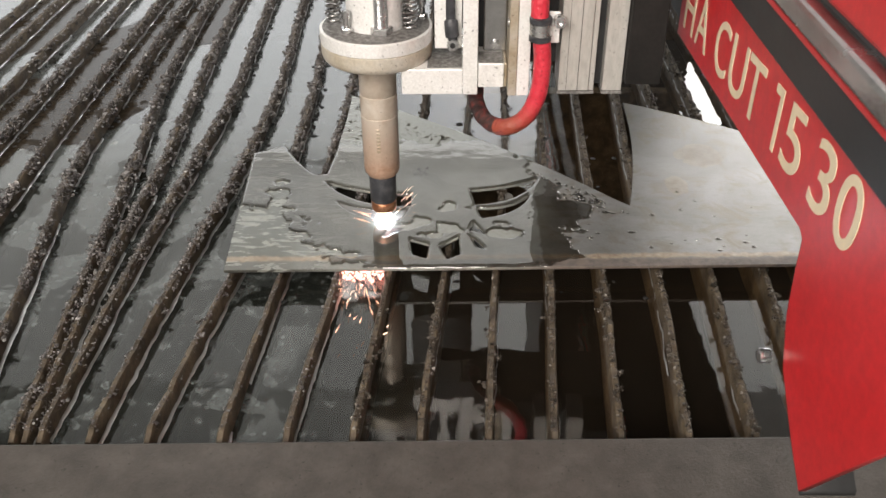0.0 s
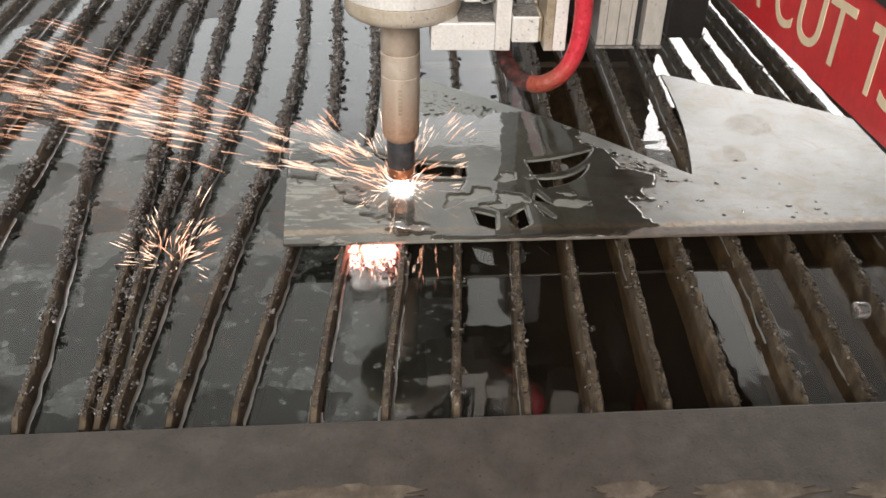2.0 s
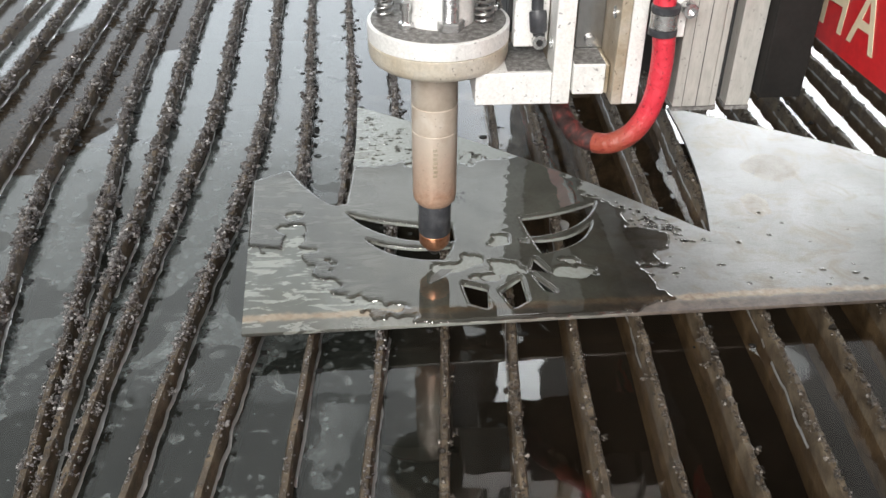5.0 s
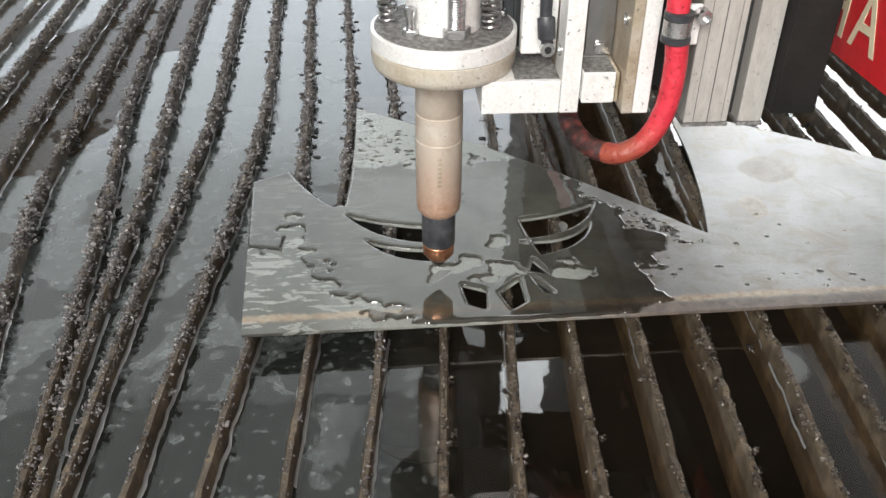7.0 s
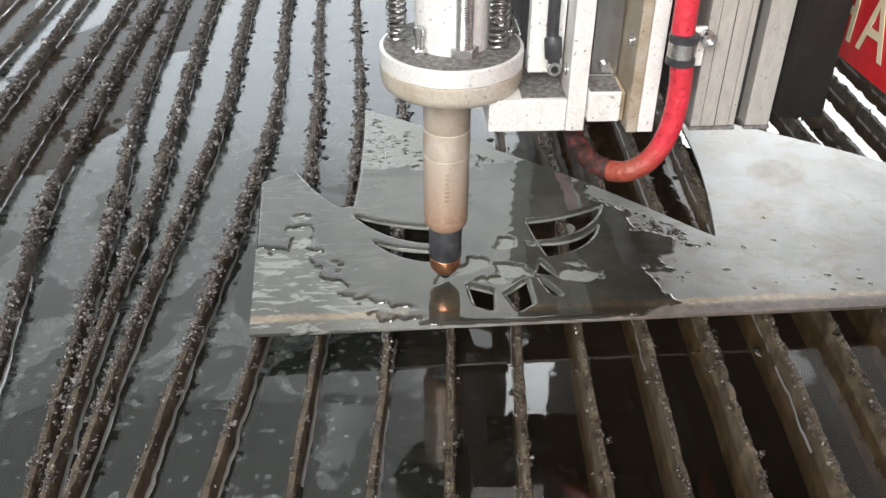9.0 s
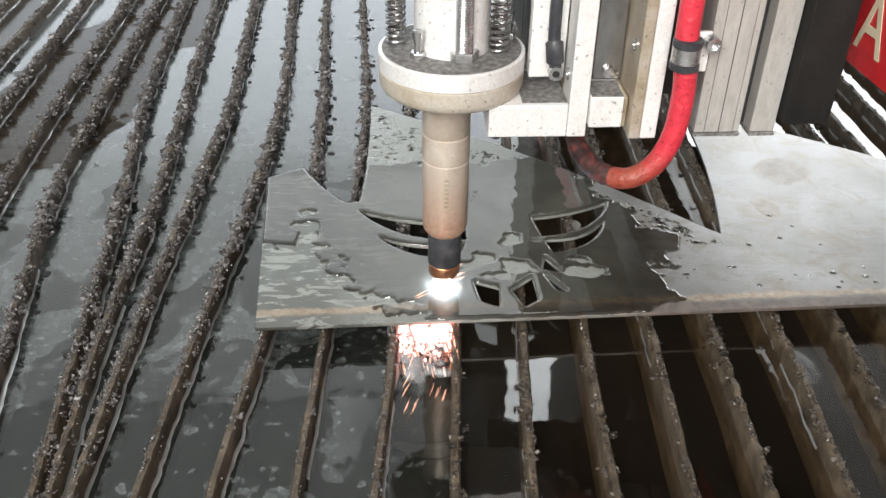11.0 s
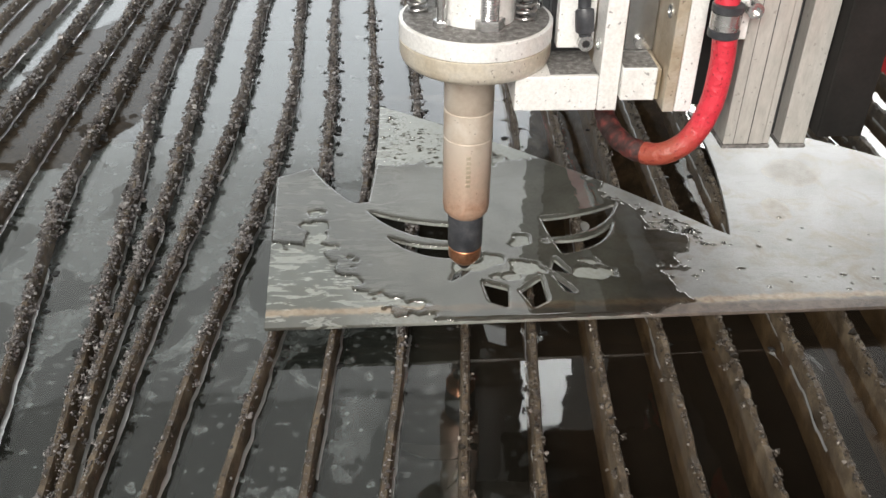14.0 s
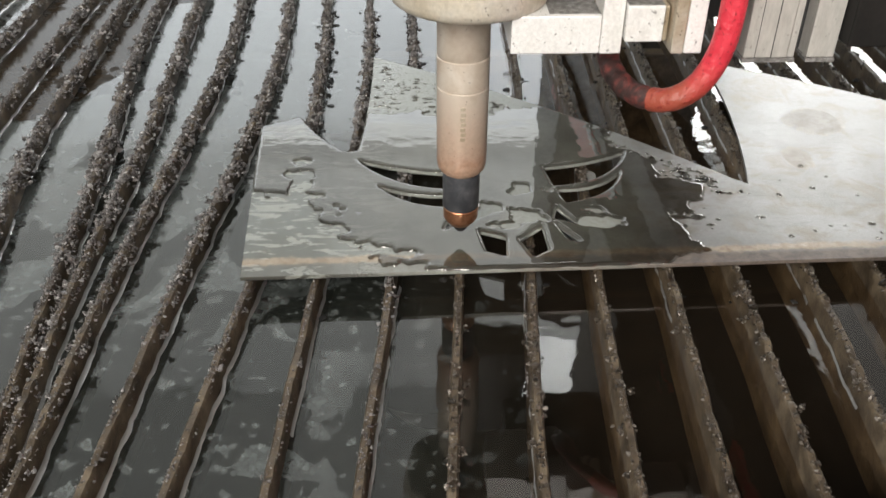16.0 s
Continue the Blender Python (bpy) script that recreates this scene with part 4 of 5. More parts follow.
    part("cable_gland", tube(cable, lambda f: 0.0058 if 0.12 < f < 0.5 else 0.0040, 14), BLACK, head, "black cable gland", True)
    b = lathe([(0.0042, 0.0), (0.0047, 0.0008), (0.0047, 0.0060), (0.0024, 0.0062), (0.0024, 0.0040)], 24)
    bmesh.ops.transform(b, matrix=pose(0.0672, -0.0290, 0.1905, 90, 0, 0), verts=b.verts)
    screw = part("gland_screw", b, CHROME, head, "socket screw", True)
    # black disc that stands in for the shade inside the screw's hex recess
    b = lathe([(0.0023, 0.0056), (0.0002, 0.00565)], 6)
    bmesh.ops.transform(b, matrix=pose(0.0672, -0.0290, 0.1905, 90, 0, 0), verts=b.verts)
    part("hex_socket_shade", b, DARK, screw)
    part("slide_block", box(0.0885, 0.1095, -0.0500, -0.012, 0.1600, 0.1810, 0.0008), ALU, head, "pale aluminium slide block")
    part("slide_block_side", box(0.1097, 0.1120, -0.0495, -0.012, 0.1605, 0.1805, 0.0005), TARNISH, head, "tinted side of the slide block")
    part("slide_block_dust", box(0.0890, 0.1090, -0.0490, -0.0245, 0.1808, 0.1813), ALU_DIRTY, head, "grinding dust on the slide block")
    part("slide_rail", box(0.0930, 0.1120, -0.024, -0.012, 0.1816, 0.34, 0.001), RAIL, head, "dark steel slide rail")
    part("rail_backing", box(0.0890, 0.1130, -0.0115, -0.006, 0.165, 0.34), DARK, head, "black backing strip")
    b = lathe([(0.0034, 0.0), (0.0034, 0.0028), (0.0020, 0.0029)], 20)
    bmesh.ops.transform(b, matrix=pose(0.1030, -0.0245, 0.1875, 90, 0, 0), verts=b.verts)
    part("rail_screw", b, CHROME, head, "rail screw", True)
    part("side_plate", box(0.1125, 0.1195, -0.0600, -0.020, 0.1568, 0.34, 0.0008), TARNISH, head, "heat tinted upright side plate")
    part("side_plate_front", box(0.1197, 0.1298, -0.0600, -0.040, 0.1570, 0.34, 0.0008), ALU, head, "pale upright strip")
    for x, y, z in ((0.1125, -0.047, 0.215), (0.0757, -0.033, 0.190)):
        b = lathe([(0.0040, 0.0), (0.0040, 0.0008), (0.0026, 0.0009), (0.0025, 0.0003)], 24)
        bmesh.ops.transform(b, matrix=pose(x, y, z, 0, -90, 0), verts=b.verts)
        part("countersunk_screw", b, CHROME, head, smooth=True)
    # hose loop
    ctrl = [(0.0890, 0.000, 0.155), (0.0875, -0.018, 0.138), (0.0905, -0.036, 0.1315), (0.0985, -0.054, 0.1295), (0.1125, -0.068, 0.1325), (0.1275, -0.0715, 0.1435), (0.1368, -0.072, 0.1650), (0.1384, -0.073, 0.1948), (0.1354, -0.074, 0.2198), (0.1344, -0.073, 0.2350), (0.134, -0.072, 0.34)]
    pts = spline(ctrl, 10)
    part("scorched_hose_end", tube(pts[:36], lambda f: 0.0067 + 0.0005 * math.sin(f * 46) * math.sin(f * 17 + 1), 20), BURNT, head, "scorched blackened end of the red hose", True)
    part("hose", tube(pts[35:], 0.0070, 20), HOSE_RUBBER, head, "speckled red rubber hose", True)
    clamp = part("hose_clamp", lathe([(0.0074, -0.0050), (0.0084, -0.0046), (0.0084, 0.0046), (0.0074, 0.0050)], 40, (0.1354, -0.074, 0.2198)), CHROME, head, "worm drive hose clamp", True)
    for dz in (-0.0072, 0.0072):
        part("clamp_rubber", lathe([(0.0074, -0.0026), (0.0088, -0.0018), (0.0088, 0.0018), (0.0074, 0.0026)], 40, (0.1354, -0.074, 0.2198 + dz)), BLACK, clamp, "black rubber lining", True)
    b = lathe([(0.0040, 0.0), (0.0045, 0.001), (0.0045, 0.0090), (0.0026, 0.0092), (0.0025, 0.0060)], 24)
    bmesh.ops.transform(b, matrix=pose(0.1500, -0.0690, 0.2258, 90, 0, 0), verts=b.verts)
    part("clamp_screw", b, CHROME, clamp, "socket screw", True)
    part("clamp_tab", box(0.1425, 0.1510, -0.0685, -0.066, 0.206, 0.231, 0.0005), ALU, clamp)
    return head


def carriage():
    """The upright slide that carries the torch head; its space follows the torch in x and y."""
    c = empty("carriage", "aluminium profile column with a black cover post on the gantry carriage", "machine carriage")
    part("column", box(0.1535, 0.1782, -0.0620, -0.030, 0.1690, 0.66, 0.0006), PROFILE, c, "pale aluminium profile")
    for a, w in ((0.1597, 0.0003), (0.1688, 0.0005)):
        part("column_seam", box(a, a + w, -0.0622, -0.0618, 0.1692, 0.66), DARK, c, "fine dark seam")
    part("column_rib", box(0.1786, 0.1825, -0.0612, -0.030, 0.1690, 0.66, 0.0004), PROFILE, c, "pale aluminium profile")
    # the groove's shade is put in as a black filler
    part("column_groove_shade", box(0.1826, 0.1893, -0.0500, -0.030, 0.1700, 0.66), DARK, c, "profile groove with its shade put in as black")
    part("column_edge", box(0.1894, 0.2050, -0.0620, -0.030, 0.1690, 0.66, 0.0006), PROFILE, c, "pale aluminium profile")
    part("end_cap", box(0.1528, 0.1828, -0.0628, -0.029, 0.1664, 0.1688, 0.0003), ALU_DIRTY, c, "thin grey end cap")
    part("end_cap", box(0.1890, 0.2056, -0.0628, -0.029, 0.1664, 0.1688, 0.0003), ALU_DIRTY, c, "thin grey end cap")
    part("cover_post", box(0.2056, 0.2335, -0.0730, -0.020, 0.1790, 0.66, 0.001), POST, c, "matt black cover post")
    part("back_plate", box(0.1310, 0.2054, -0.0285, -0.018, 0.180, 0.66, 0.001), DARK, c, "black mounting plate")
    part("slide_plate", box(0.050, 0.1305, -0.0045, 0.006, 0.200, 0.66, 0.001), DARK, c, "black mounting plate")
    part("drive_box", box(0.050, 0.2400, 0.0065, 0.090, 0.205, 0.66, 0.002), DARK, c, "black drive housing")
    # two unseen boxes, added so the water mirrors dark beside a bright gap
    part("left_reflection_block", box(0.010, 0.0900, 0.205, 0.250, 0.250, 0.66, 0.003), DARK, c, "black box added out of view to darken water reflections")
    part("right_reflection_block", box(0.1850, 0.2400, 0.205, 0.395, 0.215, 0.66, 0.003), DARK, c, "black box added out of view to darken reflections on the right")
    return c


def gantry():
    """The gantry beam; its space follows the torch in x. Built where it stands at the start."""
    g = empty("gantry_beam", "red painted gantry beam with cream lettering and a steel guide rail", "gantry")
    x = 0.222
    outline = [(0.80, 0.2035), (0.485, 0.2150), (0.4785, 0.2120), (0.4770, 0.1900), (0.4730, 0.1640), (0.4600, 0.1370), (0.4300, 0.1140), (0.4060, 0.0990), (0.3500, 0.1900), (0.30, 0.2500), (0.2600, 0.2880), (0.80, 0.2730)]
    me = sheet(outline, [], 0.0, 0.004, RED, "cover_panel", 0.0005)
    me.transform(Matrix(((0, 0, 1, x), (1, 0, 0, 0), (0, 1, 0, 0), (0, 0, 0, 1))))
    p = new("cover_panel", me)
    p.parent = g
    tagged(p, "glossy red painted cover panel")
    flange = [(0.4812, 0.2120), (0.4797, 0.1900), (0.4757, 0.1640), (0.4627, 0.1370), (0.4327, 0.1115), (0.4060, 0.0960), (0.4060, 0.0990), (0.4300, 0.1140), (0.4600, 0.1370), (0.4730, 0.1640), (0.4770, 0.1900), (0.4785, 0.2120)]
    me = sheet(flange, [], 0.001, 0.030, DARK, "panel_edge", 0.0003)
    me.transform(Matrix(((0, 0, 1, x), (1, 0, 0, 0), (0, 1, 0, 0), (0, 0, 0, 1))))
    e = new("panel_edge", me)
    e.parent = g
    tagged(e, "dark folded edge of the panel")
    b = lathe([(0.0040, 0.0), (0.0046, 0.001), (0.0046, 0.0070), (0.0030, 0.0078)], 20)
    bmesh.ops.transform(b, matrix=pose(x - 0.001, 0.4772, 0.132, 0, -90, 0), verts=b.verts)
    part("panel_bolt", b, CHROME, g, "zinc hexagon bolt", True)
    part("beam", box(x + 0.006, x + 0.12, 0.42, 2.099, 0.205, 0.36, 0.002), DARK, g, "dark steel beam")
    part("black_strip", box(x - 0.002, x + 0.006, 0.26, 1.95, 0.276, 0.300, 0.0008), DARK, g, "black cable channel strip")
    part("red_lip", box(x - 0.004, x + 0.006, 0.26, 1.95, 0.3012, 0.3045, 0.0005), RED, g, "thin red lip")
    part("guide_rail", box(x - 0.006, x + 0.03, 0.26, 1.95, 0.3055, 0.320, 0.003), RAIL, g, "polished steel guide rail")
    part("top_cover", box(x + 0.004, x + 0.12, 0.26, 1.95, 0.322, 0.40, 0.003), RED, g, "red painted top cover")
    # unseen block, added to keep the north window's reflection off the near water
    part("window_reflection_block", box(x + 0.045, x + 0.37, 2.10, 2.40, FLOOR + 0.004, 1.15, 0.004), DARK, g, "dark upright block added past the beam's end against window reflections")
    # each letter: where it begins and ends along the beam
    for sign, y0, y1 in (("H", 0.783, 0.752), ("A", 0.744, 0.710), ("C", 0.687, 0.655), ("U", 0.648, 0.613), ("T", 0.610, 0.577), ("1", 0.557, 0.5435), ("5", 0.533, 0.504), ("3", 0.486, 0.460), ("0", 0.452, 0.4255)):
        if sign == "1":
            bm = box(0.62, 1.0, 0.0, 1.0, -0.0002, 0.0002)
            box(0.0, 0.62, 0.86, 1.0, -0.0002, 0.0002, bm=bm)
            me = bpy.data.meshes.new("lettering")
            bm.to_mesh(me)
            bm.free()
        else:
            cu = bpy.data.curves.new("lettering", "FONT")
            cu.body, cu.size, cu.extrude, cu.offset = sign, 0.0545, 0.0002, 0.0002
            tmp = bpy.data.objects.new("lettering", cu)
            me = bpy.data.meshes.new_from_object(tmp)
            bpy.data.objects.remove(tmp)
        co = np.array([v.co for v in me.vertices])
        lo, size = co.min(0), np.ptp(co, axis=0)
        for v in me.vertices:
            u, w = (v.co.x - lo[0]) / size[0], (v.co.y - lo[1]) / size[1]
            y = y0 + (y1 - y0) * u
            v.co = (x - 0.0006 - v.co.z, y, 0.2195 + 0.055 * (0.711 - y) + 0.0385 * w)
        me.materials.clear()
        me.materials.append(CREAM)
        t = new("lettering", me)
        t.parent = g
        tagged(t, "cream letter or figure on the red panel")
    return g


# ---------------------------------------------------------------- arc and sparks
def arc_light():
    bm = lathe([(0.0008, -0.0052), (0.0060, -0.0046), (0.0088, -0.0028), (0.0090, -0.0006), (0.0068, 0.0022), (0.0036, 0.0042), (0.0008, 0.0052)], 24)
    return thing("plasma_arc", bm, ARC, "blue-white plasma arc under the nozzle", "arc", smooth=True)


def streaks(name, length, width, count, spread, material, seed):
    """A few thin tapered streaks side by side along x, as one rigid piece."""
    rng = np.random.default_rng(seed)
    bm = bmesh.new()
    for _ in range(count):
        c = Vector(rng.normal(0, 1, 3) * spread)
        l = length * rng.uniform(0.45, 1.15)
        w = width * rng.uniform(0.6, 1.2)
        d = (Vector((1, 0, 0)) + 0.10 * Vector(rng.normal(0, 1, 3))).normalized()
        u = d.orthogonal().normalized()
        ring = [bm.verts.new(c + d * l * 0.25 + w * (math.cos(k * 2.0944) * u + math.sin(k * 2.0944) * d.cross(u))) for k in range(3)]
        a, b = bm.verts.new(c - d * l * 0.5), bm.verts.new(c + d * l * 0.5)
        for k in range(3):
            bm.faces.new((a, ring[(k + 1) % 3], ring[k]))
            bm.faces.new((b, ring[k], ring[(k + 1) % 3]))
    return mesh_of(name, bm, material)


STREAKS = [
    [streaks("fine_sparks", 0.034, 0.00036, 8, 0.015, SPARK_HOT, 1), streaks("fine_sparks", 0.050, 0.00036, 9, 0.019, SPARK, 2), streaks("fine_sparks", 0.024, 0.00036, 9, 0.013, SPARK, 3)],
    [streaks("falling_sparks", 0.010, 0.00055, 4, 0.0050, SPARK, 4), streaks("falling_sparks", 0.006, 0.00070, 5, 0.0060, SPARK_HOT, 5), streaks("falling_sparks", 0.014, 0.00050, 3, 0.0045, SPARK, 6)],
    [streaks("arc_sparks", 0.014, 0.00036, 4, 0.0035, SPARK_HOT, 7), streaks("arc_sparks", 0.020, 0.00034, 4, 0.0050, SPARK, 8), streaks("arc_sparks", 0.009, 0.00040, 4, 0.0040, SPARK_HOT, 9)],
    [streaks("jet_sparks", 0.046, 0.00030, 4, 0.0028, SPARK_HOT, 51), streaks("jet_sparks", 0.060, 0.00026, 4, 0.0036, SPARK, 52), streaks("jet_sparks", 0.034, 0.00030, 5, 0.0026, SPARK_HOT, 53)],
]


def torch_at(t):
    ts = [r[0] for r in TORCH]
    return Vector([float(np.interp(t, ts, [r[k] for r in TORCH])) for k in (1, 2, 3)])


def along(at, d):
    """A pose at a place with x along d."""
    return Matrix.Translation(at) @ Vector(d).to_track_quat("X", "Z").to_matrix().to_4x4()


def fly(kind, t, start, place, way, rng, sink):
    """One cluster of sparks: flies from the arc by place at t and is quenched in the water."""
    mesh = STREAKS[kind][int(rng.integers(3))]
    ob = tagged(new("spark_cluster", mesh), "cluster of glowing orange sparks thrown by the arc", "sparks", "sparks of the arc", "stuff")
    way = Vector(way).normalized()
    under = along(Vector((start.x, start.y, -0.33)), way)
    leave = max(t - 0.16, 0.0)
    if t > 0.35:
        rows = [(0.0, under), (leave - 0.06, under), (leave, along(start, way))]
    else:
        rows = [(0.0, along(Vector(place) - way * 0.16 * min(t, 0.16), way))]
    if t > rows[-1][0]:
        rows.append((t, along(place, way)))
    else:
        rows[-1] = (t, along(place, way))
    rows.append((t + 0.12, along(Vector(place) + way * 0.10 + Vector((0, 0, sink * 0.3)), way)))
    end = Vector(place) + way * 0.14
    end.z = -0.33
    rows.append((t + 0.24, along(end, way)))
    rows.append((16.0, along(end, way)))
    if rows[-2][0] >= 16.0:
        rows.pop(-2)
    walk(ob, rows)


def spray(t, count, kind, target, near, far, wide, seed):
    """Sparks seen at t on the way from the arc to target, between the fractions near and far of it."""
    rng = np.random.default_rng(seed)
    o = torch_at(t)
    o.z = 0.006
    to = Vector(target) - o
    for _ in range(count):
        f = rng.uniform(near, far) ** 0.8
        side = Vector(rng.normal(0, 1, 3)) * wide * f
        side.z = abs(side.z) * 0.6
        p = o + to * f + side
        p.z = max(p.z, 0.005)
        fly(kind, t, o, p, to * 1.0 + side * 0.8, rng, -0.05)


def burst(t, count, reach, seed, lift=0.5, at=None):
    """Sparks round the arc, thrown to all sides over the plate."""
    rng = np.random.default_rng(seed)
    o = torch_at(t)
    o.z = 0.005
    o = Vector(at) if at else o
    for _ in range(count):
        a = rng.uniform(0, 2 * math.pi)
        d = Vector((math.cos(a), math.sin(a), rng.uniform(0.02, lift)))
        fly(2, t, o, o + d * rng.uniform(0.15, 1.0) * reach, d, rng, -0.05)


def shower(t, count, x0, x1, y0, seed):
    """Sparks blown through the plate, skimming over the water between two slats."""
    rng = np.random.default_rng(seed)
    for _ in range(count):
        y = 0.732 - (0.732 - y0) * rng.beta(1.0, 2.2)
        p = Vector((rng.uniform(x0, x1) - 0.08 * (0.735 - y), y, rng.uniform(-0.009, -0.003)))
        d = Vector((rng.normal(0, 0.35), -1.0, rng.normal(0.0, 0.08)))
        o = torch_at(t)
        o.z = -0.006
        fly(1, t, o, p, d, rng, -0.02)


def jet_glow():
    """Molten spray under the front of the plate, between two slats; its mist hangs before it."""
    bm = bmesh.new()
    rng = np.random.default_rng(77)
    for i in range(230):
        back = i < 130
        g = bmesh.ops.create_icosphere(bm, subdivisions=1, radius=rng.uniform(0.0006, 0.0022) if back else rng.uniform(0.0003, 0.0009))
        c = Vector((rng.uniform(-0.019, 0.020), rng.uniform(0.0, 0.036) if back else -0.024 * rng.beta(1, 2.4), rng.uniform(-0.010, -0.001) if back else rng.uniform(-0.010, -0.002)))
        turn = Matrix.Rotation(rng.normal(0, 0.5), 3, "Z")
        for v in g["verts"]:
            v.co = turn @ Vector((v.co.x * 1.2, v.co.y * 3.2, v.co.z * 0.6)) + c
    spatter = thing("molten_spatter", bm, MOLTEN, "glowing pink-white spatter blown out under the plate", "spatter", kind="stuff", smooth=True)
    k = 70
    c = np.stack([rng.uniform(-0.018, 0.018, k), 0.006 - 0.052 * rng.beta(1, 1.7, k), rng.uniform(-0.011, -0.004, k)], 1)
    mist = new("spray_mist", lumps("spray_mist", c, rng.uniform(0.003, 0.008, k), SMOKE, rng, 0.5, 0.1))
    mist.parent = spatter
    mist.data.shade_smooth()
    tagged(mist, "thin mist of spray lit by the molten metal", kind="stuff")
    return spatter


def smoke_puff():
    rng = np.random.default_rng(91)
    k = 26
    f = rng.uniform(0, 1, k)
    c = np.stack([f * 0.095 - 0.006, rng.normal(0, 0.009, k) - 0.022 * f, 0.006 + np.abs(rng.normal(0, 0.007, k)) * (0.4 + f)], 1)
    ob = tagged(new("smoke_puff", lumps("smoke_puff", c, rng.uniform(0.007, 0.020, k), SMOKE, rng, 0.6, 0.08)), "thin white puff of cutting smoke over the plate", "smoke", kind="stuff")
    ob.data.shade_smooth()
    return ob


def arc_flare():
    rng = np.random.default_rng(92)
    k = 60
    f = rng.beta(1, 2, k)
    c = np.stack([f * 0.062 - 0.008, rng.normal(0, 0.0035, k) - 0.006 * f, 0.005 + np.abs(rng.normal(0, 0.0028, k))], 1)
    ob = tagged(new("arc_flare", lumps("arc_flare", c, rng.uniform(0.004, 0.009, k) * (1.1 - f), FLARE, rng, 0.6, 0.1)), "blue-white flare of plasma blown sideways from the nozzle", "flare", kind="stuff")
    ob.data.shade_smooth()
    return ob


hall()
tank()
OFFCUTS = work_plate()
slats()
HEAD, CARRIAGE, GANTRY, FLAME, SPATTER, PUFF, FLASH = torch_head(), carriage(), gantry(), arc_light(), jet_glow(), smoke_puff(), arc_flare()


def motions():
    walk(HEAD, [(t, pose(x, y, z)) for t, x, y, z in TORCH])
    walk(CARRIAGE, [(t, pose(x, y, 0)) for t, x, y, z in TORCH])
    walk(GANTRY, [(t, pose(x - TORCH[0][1], 0, 0)) for t, x, y, z in TORCH])
    # the arc burns under the nozzle while it cuts, and draws back into it when it goes out
    rows = []
    for t, x, y, z in TORCH:
        burning = t <= 3.5 or 11.5 <= t <= 12.5
        if t == 4.0:
            rows.append((3.7, pose(x, y, 0.0055)))
        if t == 11.5:
            rows.append((9.3, pose(x, y + 0.01, 0.030)))
            rows.append((9.5, pose(x, y + 0.01, 0.0055)))
        if t == 13.0:
            rows.append((12.55, pose(x, y, 0.0055)))
        rows.append((t, pose(x, y, 0.0055 if burning else z + 0.016)))
    walk(FLAME, rows)
    for (ob, mid), t in zip(OFFCUTS, (4.15, 12.6)):
        still = pose(mid.x, mid.y, 0.0015)
        walk(ob, [(0.0, still), (t - 0.05, still), (t, still), (t + 0.08, pose(mid.x, mid.y, -0.030, 18, -10, 0)), (t + 0.2, pose(mid.x, mid.y, -0.240, 8, -5, 5)), (16.0, pose(mid.x, mid.y, -0.240, 8, -5, 5))])
    low, on = (-0.048, 0.735, -0.33), (-0.048, 0.736, -0.003)
    far, dim, far_dim = (-0.098, 0.736, -0.003), (-0.048, 0.757, -0.003), (-0.098, 0.757, -0.003)
    keys = [(0.0, dim), (0.7, dim), (0.85, on), (1.6, on), (1.75, low), (1.85, (-0.098, 0.735, -0.33)), (2.0, far), (2.3, far), (2.4, far_dim), (2.65, far_dim), (2.8, far), (3.1, far), (3.2, (-0.098, 0.735, -0.33)), (3.3, low), (3.4, on), (3.65, on), (3.8, low), (9.4, low), (9.6, on), (12.55, on), (12.75, low), (16.0, low)]
    walk(SPATTER, [(t, pose(*p)) for t, p in keys])
    hidden = pose(-0.07, 0.86, -0.34)
    walk(PUFF, [(0.0, hidden), (2.3, hidden), (2.4, pose(-0.085, 0.850, 0.0)), (2.5, pose(-0.080, 0.850, 0.001)), (2.6, pose(-0.072, 0.848, 0.004)), (2.75, hidden), (3.8, hidden), (3.92, pose(-0.108, 0.880, 0.001)), (4.2, pose(-0.106, 0.884, 0.003)), (4.5, pose(-0.104, 0.895, 0.012)), (4.7, hidden), (16.0, hidden)])
    walk(FLASH, [(0.0, hidden), (2.38, hidden), (2.44, pose(-0.084, 0.834, 0.006)), (2.56, pose(-0.082, 0.834, 0.007)), (2.62, hidden), (16.0, hidden)])
    for k, t in enumerate((0.25, 0.75, 1.25, 1.75, 2.25, 2.75, 3.25, 9.75, 10.0, 10.25, 10.5, 10.75, 11.0, 11.25, 11.75, 12.25)):
        moved = 1.6 < t < 3.2
        shower(t, 9, -0.116 if moved else -0.068, -0.078 if moved else -0.030, 0.63, 60 + k)
        burst(t, 4, 0.05, 80 + k)
    burst(0.0, 4, 0.05, 11)
    shower(0.0, 4, -0.068, -0.030, 0.69, 12)
    shower(0.5, 7, -0.068, -0.028, 0.66, 13)
    burst(0.5, 2, 0.03, 14)
    shower(1.0, 16, -0.068, -0.030, 0.60, 15)
    burst(1.0, 3, 0.04, 16)
    spray(1.5, 34, 0, (-0.43, 0.985, 0.06), 0.34, 1.0, 0.032, 17)
    spray(1.5, 46, 3, (-0.36, 0.945, 0.045), 0.04, 1.0, 0.030, 41)
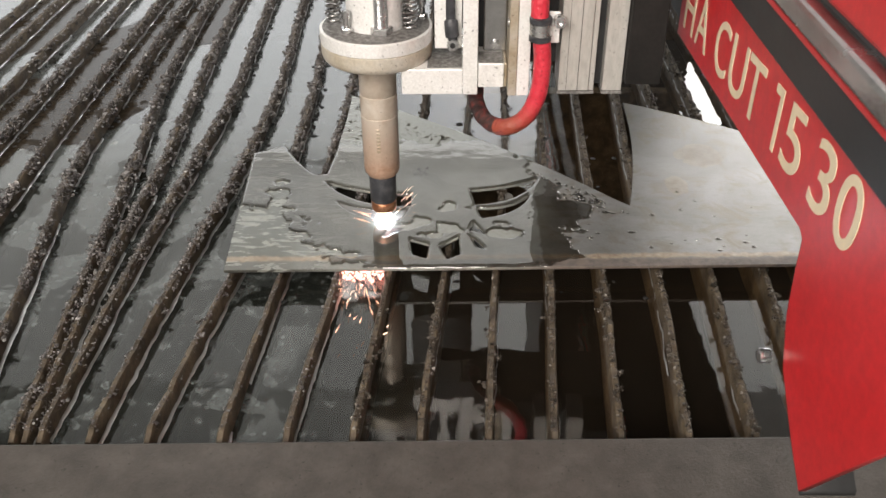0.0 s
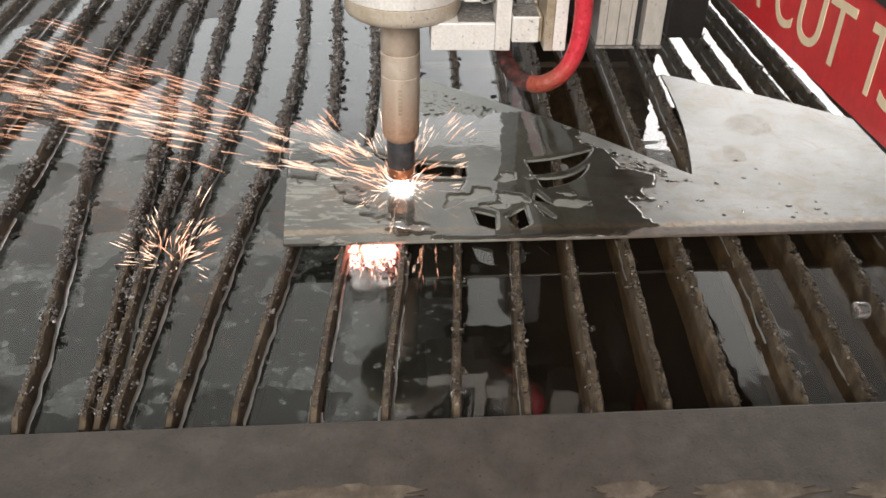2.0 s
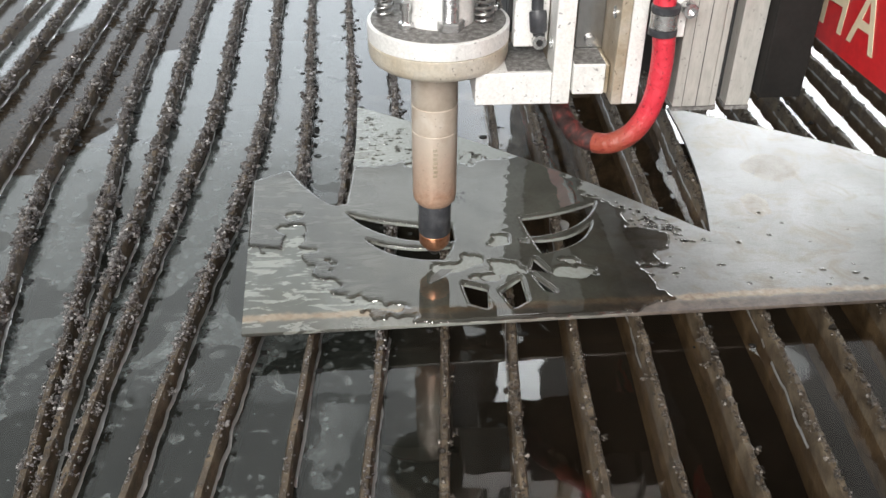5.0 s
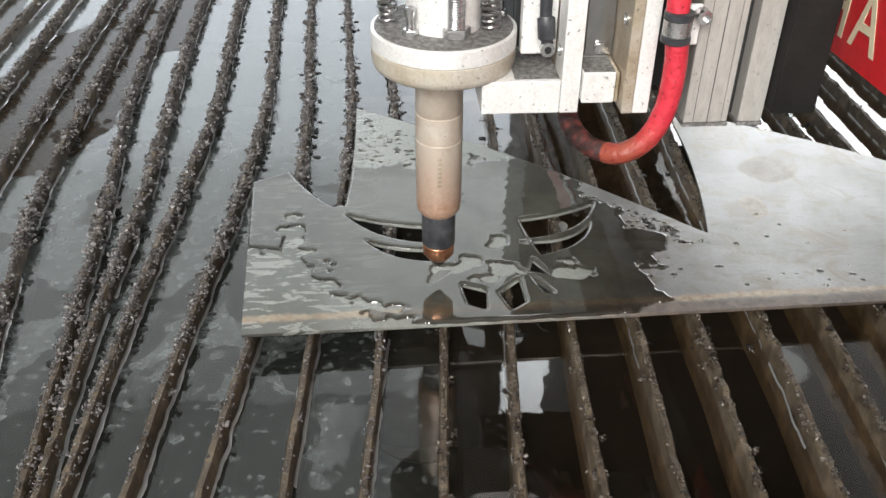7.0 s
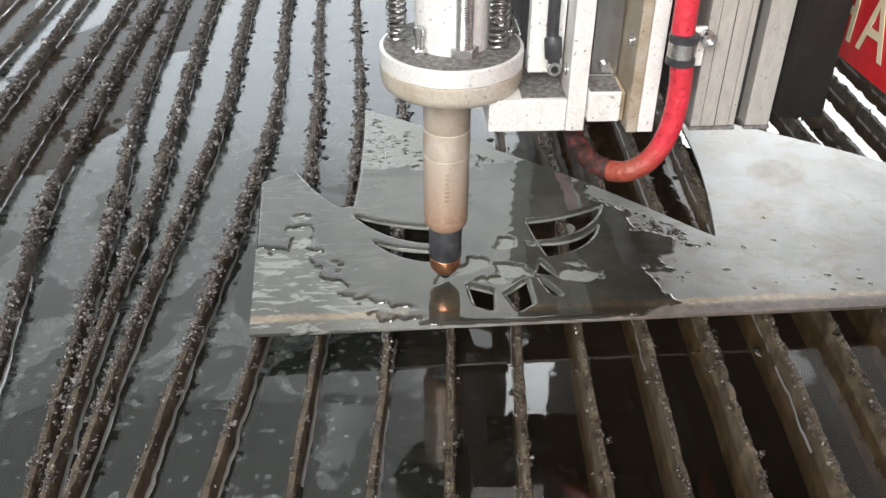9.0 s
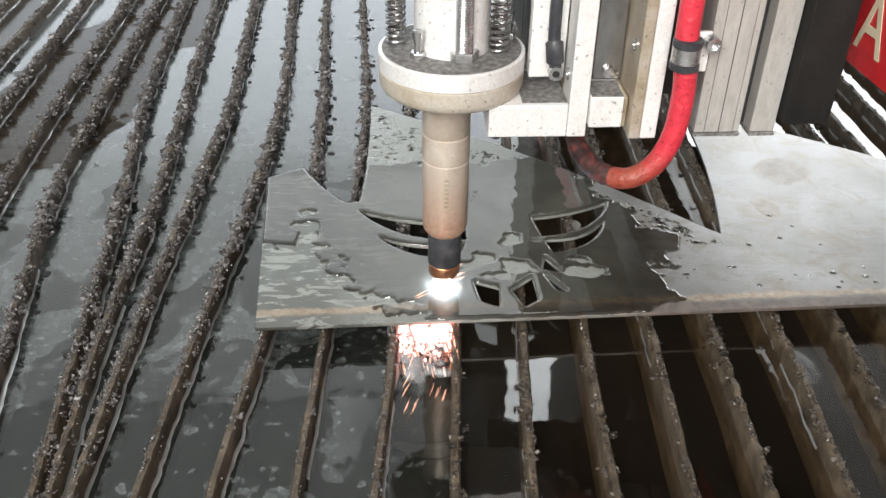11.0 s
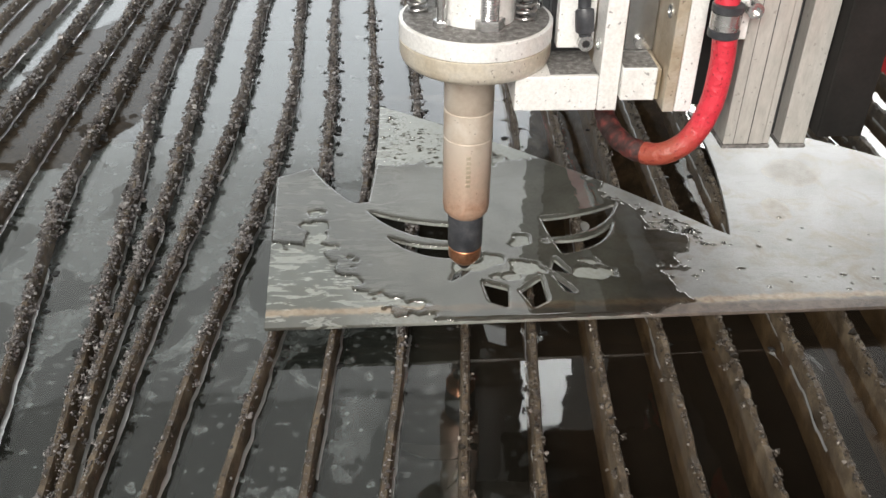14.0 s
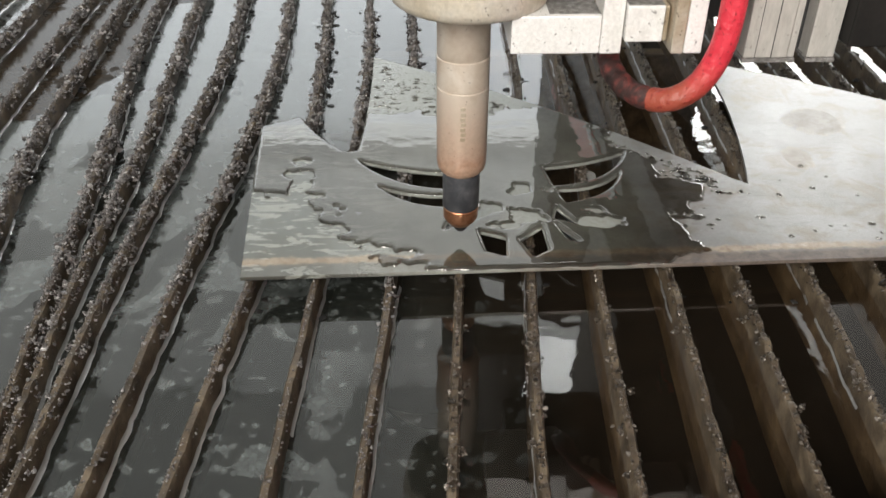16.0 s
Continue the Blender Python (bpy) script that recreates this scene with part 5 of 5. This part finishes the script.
    spray(1.5, 36, 3, (-0.165, 0.792, 0.010), 0.10, 1.0, 0.014, 18)
    spray(1.5, 3, 2, (-0.26, 0.720, 0.010), 0.75, 1.0, 0.020, 42)
    shower(1.5, 22, -0.066, -0.028, 0.63, 19)
    burst(1.5, 3, 0.03, 20)
    spray(2.0, 26, 0, (-0.50, 0.955, 0.05), 0.30, 1.0, 0.035, 21)
    spray(2.0, 22, 0, (-0.42, 0.960, 0.045), 0.55, 1.1, 0.045, 43)
    spray(2.0, 16, 3, (-0.20, 0.865, 0.02), 0.10, 1.0, 0.030, 44)
    burst(2.0, 60, 0.075, 22, 1.0)
    burst(2.0, 26, 0.042, 40, 1.3, (-0.262, 0.718, 0.004))
    shower(2.0, 5, -0.118, -0.080, 0.70, 23)
    shower(2.0, 5, -0.068, -0.030, 0.70, 24)
    spray(2.5, 26, 3, (0.01, 0.925, 0.05), 0.15, 1.0, 0.034, 25)
    spray(2.5, 34, 2, (0.00, 0.900, 0.04), 0.15, 1.0, 0.050, 45)
    shower(2.5, 3, -0.118, -0.080, 0.71, 26)
    spray(3.0, 22, 3, (0.04, 0.850, 0.02), 0.10, 1.0, 0.016, 27)
    burst(3.0, 40, 0.09, 28, 0.8)
    shower(3.0, 52, -0.114, -0.074, 0.575, 29)
    burst(3.5, 4, 0.06, 30)
    shower(3.5, 8, -0.068, -0.030, 0.68, 31)
    shower(4.0, 6, -0.068, -0.030, 0.64, 32)
    burst(4.0, 2, 0.05, 33)
    spray(11.5, 4, 2, (-0.09, 0.880, 0.03), 0.3, 1.0, 0.015, 34)
    shower(11.5, 18, -0.068, -0.030, 0.65, 35)
    spray(12.0, 22, 3, (-0.075, 0.880, 0.045), 0.08, 1.0, 0.016, 36)
    spray(12.0, 22, 2, (-0.11, 0.865, 0.04), 0.1, 1.0, 0.034, 46)
    spray(12.0, 5, 2, (-0.30, 0.900, 0.05), 0.4, 1.0, 0.060, 37)
    shower(12.0, 24, -0.068, -0.030, 0.60, 38)
    shower(12.5, 24, -0.068, -0.030, 0.60, 39)


motions()
